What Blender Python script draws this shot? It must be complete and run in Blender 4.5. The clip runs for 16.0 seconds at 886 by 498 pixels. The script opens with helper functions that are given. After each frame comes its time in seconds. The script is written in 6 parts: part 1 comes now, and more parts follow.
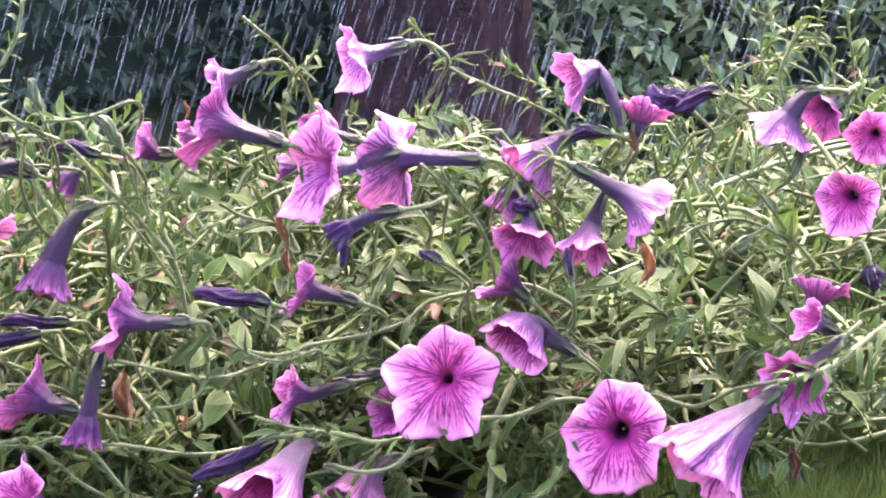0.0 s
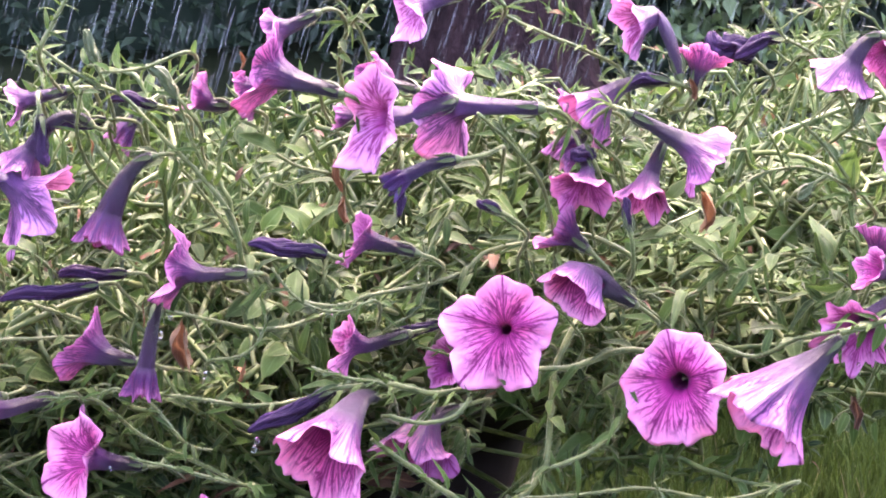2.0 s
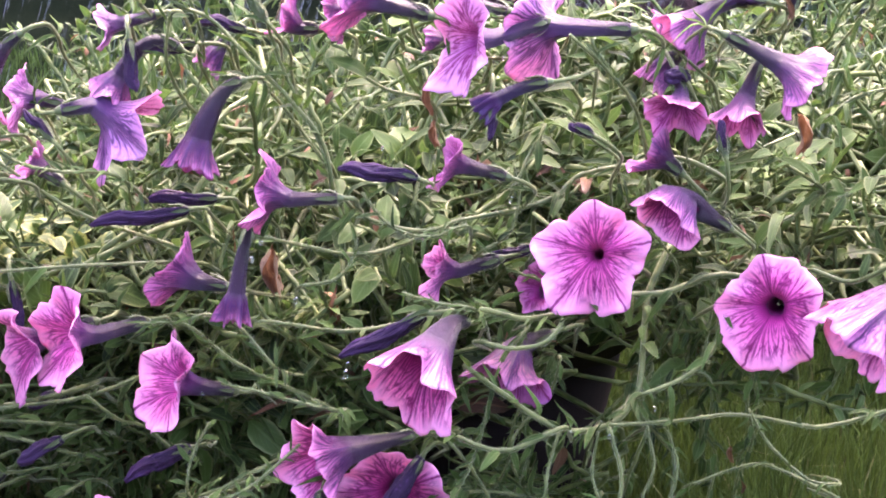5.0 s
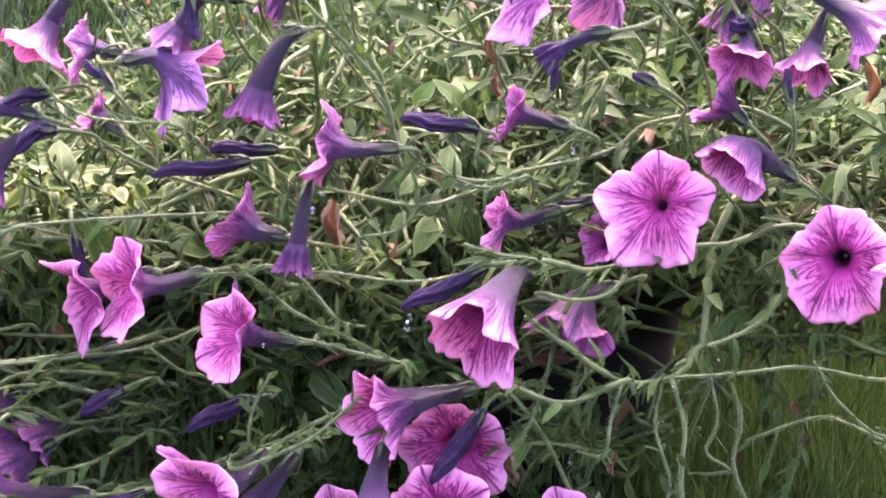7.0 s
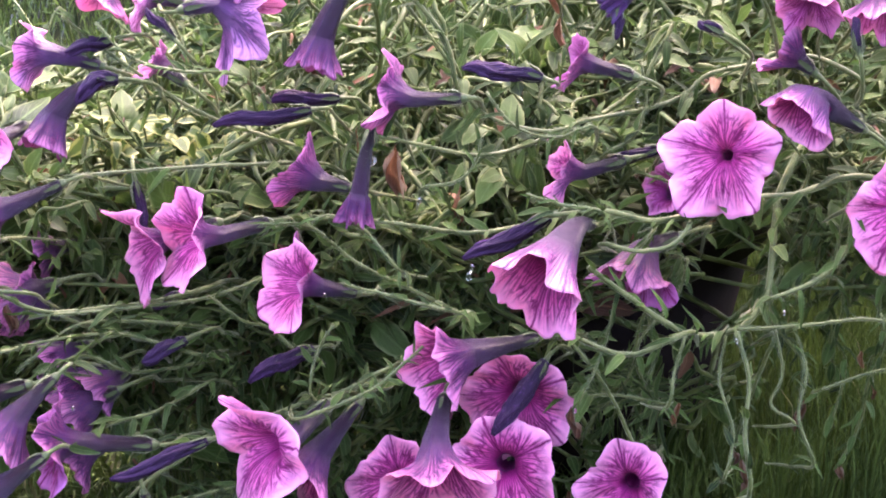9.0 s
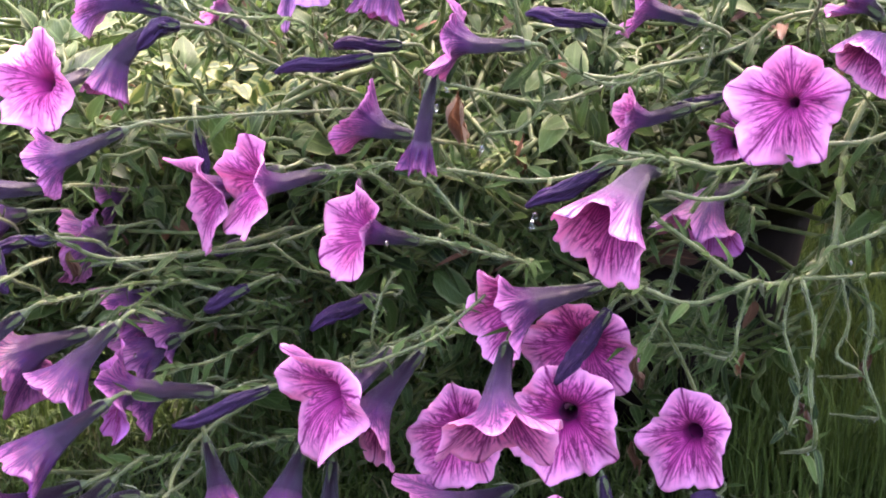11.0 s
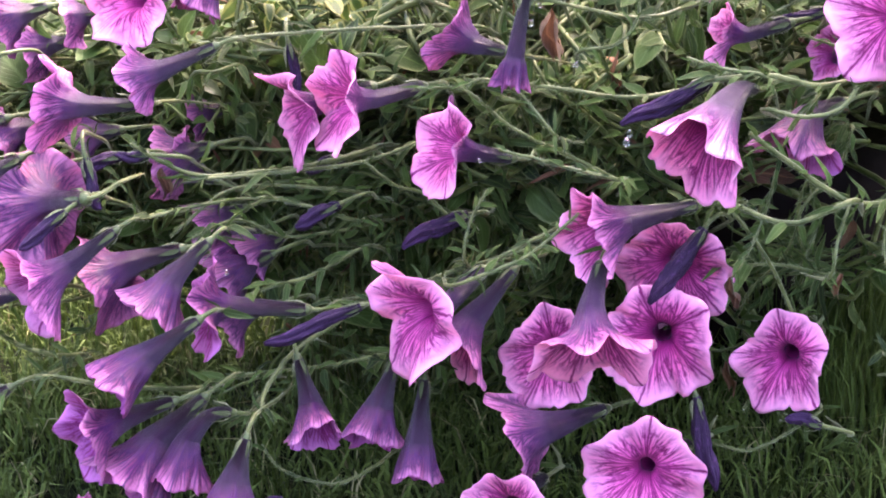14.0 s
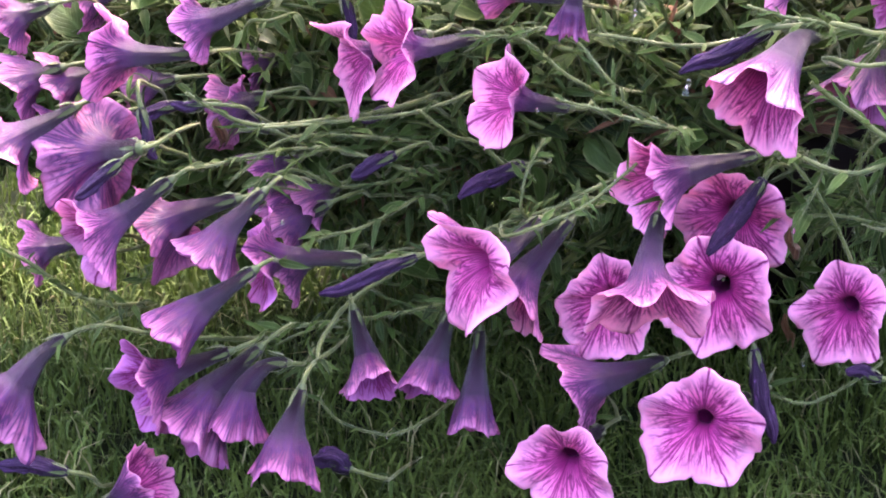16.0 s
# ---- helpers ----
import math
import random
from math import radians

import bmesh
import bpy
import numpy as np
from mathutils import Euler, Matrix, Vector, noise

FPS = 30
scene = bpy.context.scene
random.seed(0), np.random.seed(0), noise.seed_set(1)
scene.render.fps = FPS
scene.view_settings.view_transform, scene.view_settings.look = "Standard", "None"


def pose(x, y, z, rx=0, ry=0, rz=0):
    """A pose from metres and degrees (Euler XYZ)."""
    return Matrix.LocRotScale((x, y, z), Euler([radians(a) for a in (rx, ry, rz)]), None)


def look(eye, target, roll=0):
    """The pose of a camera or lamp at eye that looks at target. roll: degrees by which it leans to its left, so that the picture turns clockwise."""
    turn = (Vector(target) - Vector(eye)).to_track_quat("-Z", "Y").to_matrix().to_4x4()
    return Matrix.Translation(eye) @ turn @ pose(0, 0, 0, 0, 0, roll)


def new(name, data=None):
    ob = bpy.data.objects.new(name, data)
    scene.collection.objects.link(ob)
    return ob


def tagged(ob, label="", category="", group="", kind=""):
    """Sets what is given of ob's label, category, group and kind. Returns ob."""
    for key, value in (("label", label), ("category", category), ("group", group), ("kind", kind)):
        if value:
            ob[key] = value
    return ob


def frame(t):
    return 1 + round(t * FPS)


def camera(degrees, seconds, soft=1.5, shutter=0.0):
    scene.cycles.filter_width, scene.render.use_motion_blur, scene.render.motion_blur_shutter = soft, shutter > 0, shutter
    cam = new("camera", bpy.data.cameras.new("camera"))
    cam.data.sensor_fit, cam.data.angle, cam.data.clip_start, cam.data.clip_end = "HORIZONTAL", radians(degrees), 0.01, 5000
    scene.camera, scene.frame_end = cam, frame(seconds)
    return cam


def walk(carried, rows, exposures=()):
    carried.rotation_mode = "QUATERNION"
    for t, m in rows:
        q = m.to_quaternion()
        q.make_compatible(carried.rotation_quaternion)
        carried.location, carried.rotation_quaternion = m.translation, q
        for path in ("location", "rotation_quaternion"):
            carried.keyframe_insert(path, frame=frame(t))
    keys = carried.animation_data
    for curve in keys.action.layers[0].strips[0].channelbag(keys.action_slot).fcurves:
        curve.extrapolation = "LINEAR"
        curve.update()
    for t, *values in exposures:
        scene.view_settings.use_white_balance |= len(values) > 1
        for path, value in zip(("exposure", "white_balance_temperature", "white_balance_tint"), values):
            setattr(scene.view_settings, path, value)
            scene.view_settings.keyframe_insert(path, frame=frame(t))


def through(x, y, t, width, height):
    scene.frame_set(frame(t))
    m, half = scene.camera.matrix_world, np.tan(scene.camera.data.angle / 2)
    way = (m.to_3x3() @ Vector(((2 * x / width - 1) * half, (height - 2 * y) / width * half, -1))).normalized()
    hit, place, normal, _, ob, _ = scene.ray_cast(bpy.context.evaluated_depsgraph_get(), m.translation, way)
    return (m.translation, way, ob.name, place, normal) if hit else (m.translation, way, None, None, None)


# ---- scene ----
cam = camera(25.0, 16.0, soft=1.9)
# seconds, eye, then yaw, pitch and roll in degrees
ROWS = [
    (0.0, -0.0037, -0.0292, 0.7585, -6.518, -16.047, -2.651),
    (0.5, -0.0033, -0.0274, 0.7581, -6.146, -16.419, -2.470),
    (1.0, -0.0029, -0.0255, 0.7577, -5.764, -16.800, -2.291),
    (1.5, -0.0025, -0.0236, 0.7573, -5.373, -17.185, -2.116),
    (2.0, -0.0021, -0.0218, 0.7569, -4.974, -17.572, -1.943),
    (2.5, -0.0018, -0.0199, 0.7565, -4.570, -17.958, -1.775),
    (3.0, -0.0015, -0.0180, 0.7560, -4.162, -18.341, -1.609),
    (3.5, -0.0012, -0.0162, 0.7555, -3.750, -18.721, -1.448),
    (4.0, -0.0009, -0.0144, 0.7550, -3.335, -19.097, -1.289),
    (4.5, -0.0007, -0.0125, 0.7544, -2.918, -19.468, -1.134),
    (5.0, -0.0005, -0.0107, 0.7539, -2.499, -19.834, -0.981),
    (5.5, -0.0004, -0.0089, 0.7533, -2.079, -20.196, -0.832),
    (6.0, -0.0002, -0.0071, 0.7527, -1.659, -20.555, -0.684),
    (6.5, -0.0001, -0.0053, 0.7520, -1.237, -20.912, -0.539),
    (7.0, -0.0001, -0.0035, 0.7514, -0.814, -21.267, -0.395),
    (7.5, -0.0000, -0.0018, 0.7507, -0.392, -21.621, -0.252),
    (8.0, 0.0000, 0.0000, 0.7500, 0.032, -21.976, -0.110),
    (8.5, -0.0000, 0.0017, 0.7493, 0.455, -22.332, 0.032),
    (9.0, -0.0001, 0.0035, 0.7485, 0.879, -22.690, 0.174),
    (9.5, -0.0001, 0.0052, 0.7478, 1.303, -23.052, 0.316),
    (10.0, -0.0002, 0.0069, 0.7470, 1.727, -23.417, 0.459),
    (10.5, -0.0004, 0.0086, 0.7462, 2.150, -23.786, 0.603),
    (11.0, -0.0005, 0.0103, 0.7454, 2.572, -24.160, 0.748),
    (11.5, -0.0007, 0.0120, 0.7445, 2.992, -24.536, 0.894),
    (12.0, -0.0009, 0.0136, 0.7437, 3.410, -24.916, 1.042),
    (12.5, -0.0012, 0.0152, 0.7428, 3.824, -25.297, 1.192),
    (13.0, -0.0014, 0.0169, 0.7419, 4.233, -25.677, 1.344),
    (13.5, -0.0017, 0.0184, 0.7409, 4.637, -26.055, 1.496),
    (14.0, -0.0021, 0.0200, 0.7400, 5.033, -26.426, 1.650),
    (14.5, -0.0024, 0.0216, 0.7390, 5.418, -26.788, 1.805),
    (15.0, -0.0028, 0.0231, 0.7381, 5.792, -27.136, 1.960),
    (15.5, -0.0031, 0.0247, 0.7371, 6.152, -27.465, 2.115),
    (16.0, -0.0035, 0.0262, 0.7361, 6.494, -27.768, 2.269),
]
walk(cam, [(t, pose(x, y, z, 90 + pitch, roll, yaw)) for t, x, y, z, yaw, pitch, roll in ROWS],
     exposures=[(0.0, 4.42, 6900, 33), (4.0, 4.32, 6900, 33), (8.0, 4.27, 6900, 33), (12.0, 4.22, 6900, 33), (16.0, 4.36, 6950, 30)])

# ---------------------------------------------------------------- light
SUN_ELEVATION, SUN_AZIMUTH = radians(54), radians(10)   # behind the flowers, veiled by cloud
world = bpy.data.worlds.new("rain_sky")
scene.world = world
world.use_nodes = True
wn, wl = world.node_tree.nodes, world.node_tree.links
wn.clear()
sky = wn.new("ShaderNodeTexSky")
sky.sky_type, sky.sun_disc = "NISHITA", False
sky.sun_elevation, sky.sun_rotation = SUN_ELEVATION, SUN_AZIMUTH
sky.air_density, sky.dust_density, sky.ozone_density = 1.0, 4.0, 1.0
back = wn.new("ShaderNodeBackground")
back.inputs["Strength"].default_value = 0.15
wout = wn.new("ShaderNodeOutputWorld")
wl.new(sky.outputs[0], back.inputs[0])
wl.new(back.outputs[0], wout.inputs[0])
sun = new("sun", bpy.data.lights.new("sun", "SUN"))
sun.data.energy, sun.data.angle, sun.data.color = 0.82, radians(15), (1.0, 0.94, 0.86)
sun_from = Vector((math.sin(SUN_AZIMUTH) * math.cos(SUN_ELEVATION), math.cos(SUN_AZIMUTH) * math.cos(SUN_ELEVATION), math.sin(SUN_ELEVATION)))
sun.matrix_world = look(sun_from * 20, (0, 0, 0))


# ---------------------------------------------------------------- materials
class Nodes:
    """Short hand for building one material."""

    def __init__(self, name):
        self.mat = bpy.data.materials.new(name)
        self.mat.use_nodes = True
        self.tree = self.mat.node_tree
        self.tree.nodes.clear()
        self.out = self.tree.nodes.new("ShaderNodeOutputMaterial")

    def add(self, kind, **inputs):
        node = self.tree.nodes.new(kind)
        for key, value in inputs.items():
            self.put(node, key.replace("_", " "), value)
        return node

    def put(self, node, key, value):
        socket = node.inputs[int(key)] if key.isdigit() else node.inputs[key]
        if isinstance(value, bpy.types.NodeSocket):
            self.tree.links.new(value, socket)
        else:
            socket.default_value = value

    def math(self, op, a, b=0.0, c=0.0, clamp=False):
        node = self.tree.nodes.new("ShaderNodeMath")
        node.operation, node.use_clamp = op, clamp
        for i, v in enumerate((a, b, c)):
            self.put(node, str(i), v)
        return node.outputs[0]

    def ramp(self, fac, *stops):
        node = self.tree.nodes.new("ShaderNodeValToRGB")
        while len(node.color_ramp.elements) < len(stops):
            node.color_ramp.elements.new(0.5)
        for el, (at, col) in zip(node.color_ramp.elements, stops):
            el.position, el.color = at, (*col, 1.0)
        self.put(node, "Fac", fac)
        return node.outputs["Color"]

    def mix(self, fac, a, b, blend="MIX"):
        node = self.tree.nodes.new("ShaderNodeMix")
        node.data_type, node.blend_type = "RGBA", blend
        for i, v in ((0, fac), (6, a), (7, b)):
            if isinstance(v, bpy.types.NodeSocket):
                self.tree.links.new(v, node.inputs[i])
            else:
                node.inputs[i].default_value = (*v, 1.0) if isinstance(v, tuple) else v
        return node.outputs[2]

    def noise(self, scale, detail=3.0, rough=0.55, where=None, distortion=0.0):
        node = self.add("ShaderNodeTexNoise", Scale=scale, Detail=detail, Roughness=rough, Distortion=distortion)
        self.put(node, "Vector", where if where is not None else self.place())
        return node.outputs["Fac"]

    def place(self):
        return self.add("ShaderNodeTexCoord").outputs["Object"]

    def world(self):
        return self.add("ShaderNodeNewGeometry").outputs["Position"]

    def bump(self, height, strength, distance):
        return self.add("ShaderNodeBump", Height=height, Strength=strength, Distance=distance).outputs["Normal"]

    def finish(self, shader):
        self.tree.links.new(shader, self.out.inputs["Surface"])
        return self.mat

    def skin(self, colour, rough, through=0.0, normal=None, sheen=0.0, sheen_colour=(1, 1, 1), spec=0.5, coat=0.0, glow=None):
        """A surface that lets a share of the light through."""
        p = self.add("ShaderNodeBsdfPrincipled")
        for key, value in (("Base Color", colour if isinstance(colour, bpy.types.NodeSocket) else (*colour, 1)), ("Roughness", rough), ("Sheen Weight", sheen),
                           ("Sheen Tint", (*sheen_colour, 1)), ("Sheen Roughness", 0.35), ("Specular IOR Level", spec), ("Coat Weight", coat), ("Coat Roughness", 0.12)):
            self.put(p, key, value)
        if normal is not None:
            self.put(p, "Normal", normal)
        if isinstance(through, float) and through == 0.0:
            return self.finish(p.outputs[0])
        t = self.add("ShaderNodeBsdfTranslucent")
        self.put(t, "Color", glow if glow is not None else (colour if isinstance(colour, bpy.types.NodeSocket) else (*colour, 1)))
        m = self.add("ShaderNodeMixShader", Fac=through)
        self.tree.links.new(p.outputs[0], m.inputs[1])
        self.tree.links.new(t.outputs[0], m.inputs[2])
        return self.finish(m.outputs[0])


def petal_material(name, edge, middle, heart, vein, vein_strength, outside):
    """Petal skin: u runs round the flower, one unit a petal; v from the throat (0) to the rim (1)."""
    n = Nodes(name)
    uv = n.add("ShaderNodeUVMap").outputs[0]
    sep = n.add("ShaderNodeSeparateXYZ", Vector=uv)
    u, v = sep.outputs[0], sep.outputs[1]
    wob = n.noise(150.0, 3.0)
    wob2 = n.noise(420.0, 2.0)
    p = n.math("SUBTRACT", n.math("FRACT", u), 0.5)
    p = n.math("ADD", p, n.math("MULTIPLY", n.math("SUBTRACT", wob, 0.5), 0.09))
    side = n.math("ABSOLUTE", p)
    # midrib
    rib = n.math("SUBTRACT", 1.0, n.math("DIVIDE", side, n.math("MULTIPLY_ADD", v, -0.045, 0.07)), clamp=True)
    # veins that leave the midrib near the throat and fan out, with finer branches further out
    spread = n.math("ADD", v, 0.22)

    def fan(turns, wobble, width, thin):
        at = n.math("ADD", n.math("DIVIDE", n.math("MULTIPLY", side, turns), spread), n.math("MULTIPLY", n.math("SUBTRACT", wob, 0.5), wobble))
        tri = n.math("ABSOLUTE", n.math("SUBTRACT", n.math("FRACT", at), 0.5))
        return n.math("SUBTRACT", 1.0, n.math("DIVIDE", tri, n.math("MULTIPLY_ADD", v, -thin, width)), clamp=True)

    main = fan(9.0 if outside else 6.5, 0.55, 0.46 if outside else 0.44, 0.25)
    fine = fan(15.0, 1.0, 0.30, 0.17)
    # a net of cells drawn out towards the rim
    cells = n.add("ShaderNodeMapping", Vector=n.add("ShaderNodeVectorMath", **{"0": uv, "1": n.add("ShaderNodeCombineXYZ", X=n.math("MULTIPLY", wob2, 0.05), Y=n.math("MULTIPLY", wob, 0.08)).outputs[0]}).outputs[0])
    cells.inputs["Scale"].default_value = (7.0, 3.0, 1.0)
    web = n.add("ShaderNodeTexVoronoi", Vector=cells.outputs[0], Scale=1.0, Randomness=0.85)
    web.feature = "DISTANCE_TO_EDGE"
    pin = n.math("SUBTRACT", 1.0, n.math("DIVIDE", web.outputs["Distance"], 0.11), clamp=True)
    patch = n.math("MULTIPLY", n.math("SUBTRACT", n.noise(130.0, 2.0), 0.34), 5.0, clamp=True)
    outer_part = n.math("MULTIPLY", n.math("SUBTRACT", v, 0.30), 5.0, clamp=True)
    fade = n.math("MULTIPLY", n.math("SUBTRACT", 1.02 if outside else 0.96, v), 4.5, clamp=True)
    broken = n.math("MULTIPLY_ADD", n.noise(260.0, 2.0), 2.0, -0.1, clamp=True)
    net = n.math("MAXIMUM", n.math("MULTIPLY", main, broken), n.math("MULTIPLY", n.math("MAXIMUM", fine, pin), n.math("MULTIPLY", patch, n.math("MULTIPLY", outer_part, 0.85))))
    net = n.math("MAXIMUM", n.math("MULTIPLY", net, fade), rib)
    amount = n.math("MULTIPLY", n.math("MULTIPLY", net, vein_strength, clamp=True), n.math("MULTIPLY", n.math("SUBTRACT", v, 0.14 if outside else 0.08), 3.0 if outside else 5.0, clamp=True))
    reach = n.math("ADD", v, n.math("MULTIPLY", n.math("SUBTRACT", wob, 0.5), 0.18))
    if outside:   # the dark of the tube runs out along the veins
        reach = n.math("SUBTRACT", reach, n.math("MULTIPLY", n.math("MAXIMUM", main, rib), 0.13))
        base = n.ramp(reach, (0.0, tuple(0.45 * h for h in heart)), (0.30, heart), (0.50, tuple(0.32 * m + 0.68 * h for m, h in zip(middle, heart))), (0.76, middle), (1.0, edge))
    else:
        deep = (0.72 * 0.85 * middle[0] + 0.28 * heart[0], 0.72 * 0.4 * middle[1] + 0.28 * heart[1], 0.72 * 0.75 * middle[2] + 0.28 * heart[2])
        base = n.ramp(reach, (0.0, heart), (0.09, heart), (0.32, deep), (0.62, middle), (0.95, edge))
    blotch = n.noise(34.0, 3.0)
    base = n.mix(n.math("MULTIPLY", blotch, 0.6), base, (0.82, 0.74, 0.82), "MULTIPLY")
    col = n.mix(amount, base, vein)
    # long creases that run out to the rim
    drawn = n.add("ShaderNodeMapping", Vector=uv)
    drawn.inputs["Scale"].default_value = (7.0, 2.2, 1.0)
    crease = n.noise(1.0, 3.0, 0.6, drawn.outputs[0], 0.4)
    relief = n.math("ADD", n.math("MULTIPLY_ADD", net, -0.6, n.math("MULTIPLY", crease, 2.2)), n.math("MULTIPLY", n.noise(520.0, 3.0), 0.55))
    if outside:
        share = n.math("MINIMUM", n.math("MULTIPLY_ADD", n.math("SUBTRACT", v, 0.26), 0.75, 0.05, clamp=True), 0.34)
        gloss = n.math("MULTIPLY_ADD", n.noise(210.0, 2.0), 0.5, 0.18)
        glow = n.mix(0.16, col, (1.0, 0.85, 0.95))
        return n.skin(col, gloss, share, n.bump(relief, 0.85, 0.0008), sheen=0.02, sheen_colour=(0.95, 0.8, 1.0), spec=0.36, glow=glow)
    return n.skin(col, 0.5, 0.40, n.bump(relief, 0.45, 0.0006), sheen=0.03, sheen_colour=(1.0, 0.7, 1.0), spec=0.16, glow=n.mix(0.12, col, (1.0, 0.85, 0.95)))


def tube_material(name, dark, light, vein):
    n = Nodes(name)
    uv = n.add("ShaderNodeUVMap").outputs[0]
    sep = n.add("ShaderNodeSeparateXYZ", Vector=uv)
    u, v = sep.outputs[0], sep.outputs[1]
    wob = n.noise(180.0, 3.0)
    lines = n.math("ABSOLUTE", n.math("SUBTRACT", n.math("FRACT", n.math("MULTIPLY_ADD", wob, 1.1, n.math("MULTIPLY", u, 4.0))), 0.5))
    lines = n.math("SUBTRACT", 1.0, n.math("DIVIDE", lines, 0.24), clamp=True)
    base = n.ramp(n.math("ADD", v, n.math("MULTIPLY", n.math("SUBTRACT", wob, 0.5), 0.3)), (0.05, dark), (0.55, tuple(0.5 * (a + b) for a, b in zip(dark, light))), (1.0, light))
    # random pale lilac patches, painted in place of wet highlights on the wrinkles
    lilac_glint = n.math("MULTIPLY", n.math("SUBTRACT", n.noise(240.0, 4.0, 0.7), 0.56), 5.0, clamp=True)
    base = n.mix(n.math("MULTIPLY", lilac_glint, 0.6), base, (3.6 * light[0], 3.2 * light[1], 3.4 * light[2]))
    col = n.mix(n.math("MULTIPLY", lines, n.math("MULTIPLY_ADD", v, 0.5, 0.3)), base, vein)
    return n.skin(col, 0.6, 0.12, n.bump(n.math("ADD", lines, n.noise(700.0, 2.0)), 0.7, 0.0008), sheen=0.03, sheen_colour=(0.85, 0.7, 1.0), spec=0.16)


LOOKS = {}
for key, inner, outer in (
        ("pink", ((0.95, 0.39, 0.60), (0.93, 0.185, 0.46), (0.24, 0.012, 0.12)), ((0.73, 0.285, 0.47), (0.48, 0.135, 0.325), (0.033, 0.010, 0.035))),
        ("rose", ((0.95, 0.39, 0.60), (0.93, 0.185, 0.46), (0.24, 0.012, 0.12)), ((0.66, 0.245, 0.43), (0.43, 0.112, 0.285), (0.032, 0.009, 0.033))),
        ("pale", ((0.82, 0.42, 0.64), (0.74, 0.28, 0.54), (0.20, 0.02, 0.12)), ((0.74, 0.34, 0.56), (0.54, 0.20, 0.43), (0.08, 0.026, 0.095))),
        ("violet", ((0.76, 0.29, 0.53), (0.65, 0.150, 0.41), (0.08, 0.006, 0.07)), ((0.66, 0.235, 0.43), (0.43, 0.112, 0.285), (0.032, 0.009, 0.033))),
        ("plum", ((0.63, 0.21, 0.50), (0.47, 0.115, 0.38), (0.08, 0.006, 0.06)), ((0.54, 0.19, 0.345), (0.31, 0.079, 0.180), (0.033, 0.009, 0.025))),
        ("bell", ((0.46, 0.11, 0.35), (0.25, 0.05, 0.21), (0.04, 0.006, 0.05)), ((0.52, 0.165, 0.325), (0.225, 0.046, 0.130), (0.030, 0.009, 0.025))),
        ("wilted", ((0.10, 0.04, 0.15), (0.07, 0.03, 0.12), (0.03, 0.01, 0.05)), ((0.09, 0.04, 0.13), (0.06, 0.025, 0.10), (0.03, 0.015, 0.06)))):
    LOOKS[key] = (petal_material("petal_inside_" + key, *inner, (0.22, 0.002, 0.10), 1.3, False),
                  petal_material("petal_outside_" + key, *outer, (0.060, 0.007, 0.075), 1.45, True))
BUD_SKIN = tube_material("bud_skin", (0.013, 0.006, 0.017), (0.050, 0.020, 0.060), (0.020, 0.006, 0.034))


def leaf_material(name, dark, light, sheen=0.25, rough=0.5, through=0.28, gloss=0.3, wet=0.04, margin=None):
    n = Nodes(name)
    isle = n.add("ShaderNodeNewGeometry").outputs["Random Per Island"]
    one = n.add("ShaderNodeObjectInfo").outputs["Random"]
    rnd = n.math("FRACT", n.math("ADD", isle, one))
    uv = n.add("ShaderNodeUVMap").outputs[0]
    sep = n.add("ShaderNodeSeparateXYZ", Vector=uv)
    across = n.math("ABSOLUTE", n.math("SUBTRACT", sep.outputs[0], 0.5))
    rib = n.math("SUBTRACT", 1.0, n.math("DIVIDE", across, 0.07), clamp=True)
    vein = n.math("ABSOLUTE", n.math("SUBTRACT", n.math("FRACT", n.math("MULTIPLY", n.math("SUBTRACT", sep.outputs[1], across), 7.0)), 0.5))
    vein = n.math("SUBTRACT", 1.0, n.math("DIVIDE", vein, 0.14), clamp=True)
    grain = n.noise(260.0, 3.0)
    clump_tone = n.math("MULTIPLY", n.math("SUBTRACT", n.noise(13.0, 2.0, 0.5, n.world()), 0.5), 1.1)   # clump tones of younger and older leaves, widened to imitate dark hollows
    col = n.ramp(n.math("ADD", n.math("MULTIPLY_ADD", grain, 0.35, n.math("MULTIPLY", rnd, 0.75)), clump_tone), (0.1, dark), (0.9, light))
    col = n.mix(n.math("MULTIPLY", n.math("MAXIMUM", rib, n.math("MULTIPLY", vein, 0.35)), 0.55), col, tuple(min(1, c * 1.5 + 0.03) for c in light))
    if margin:   # fine pale hairs along the edge
        rim = n.math("MULTIPLY", n.math("SUBTRACT", n.math("MULTIPLY_ADD", grain, 0.10, across), 0.42), 9.0, clamp=True)
        col = n.mix(n.math("MULTIPLY", rim, 0.6), col, margin)
    h = n.math("ADD", n.math("MULTIPLY", vein, -0.5), grain)
    return n.skin(col, rough, through, n.bump(h, 0.5, 0.0007), sheen=sheen, sheen_colour=(0.92, 1.0, 0.8), spec=gloss, coat=wet)


LEAF = leaf_material("petunia_leaf", (0.009, 0.021, 0.006), (0.062, 0.110, 0.022), sheen=0.02, rough=0.5, gloss=0.13, through=0.30, wet=0.02, margin=(0.185, 0.215, 0.085))
LEAF_DRY = leaf_material("dry_leaf", (0.05, 0.020, 0.012), (0.17, 0.075, 0.035), sheen=0.1, rough=0.8)
GRASS = leaf_material("grass_blade", (0.017, 0.034, 0.006), (0.078, 0.117, 0.022), sheen=0.0, rough=0.6, gloss=0.1, wet=0.0, through=0.12)
STRAW = leaf_material("dry_grass_blade", (0.07, 0.075, 0.03), (0.24, 0.22, 0.11), sheen=0.0, rough=0.7, gloss=0.08, wet=0.0)
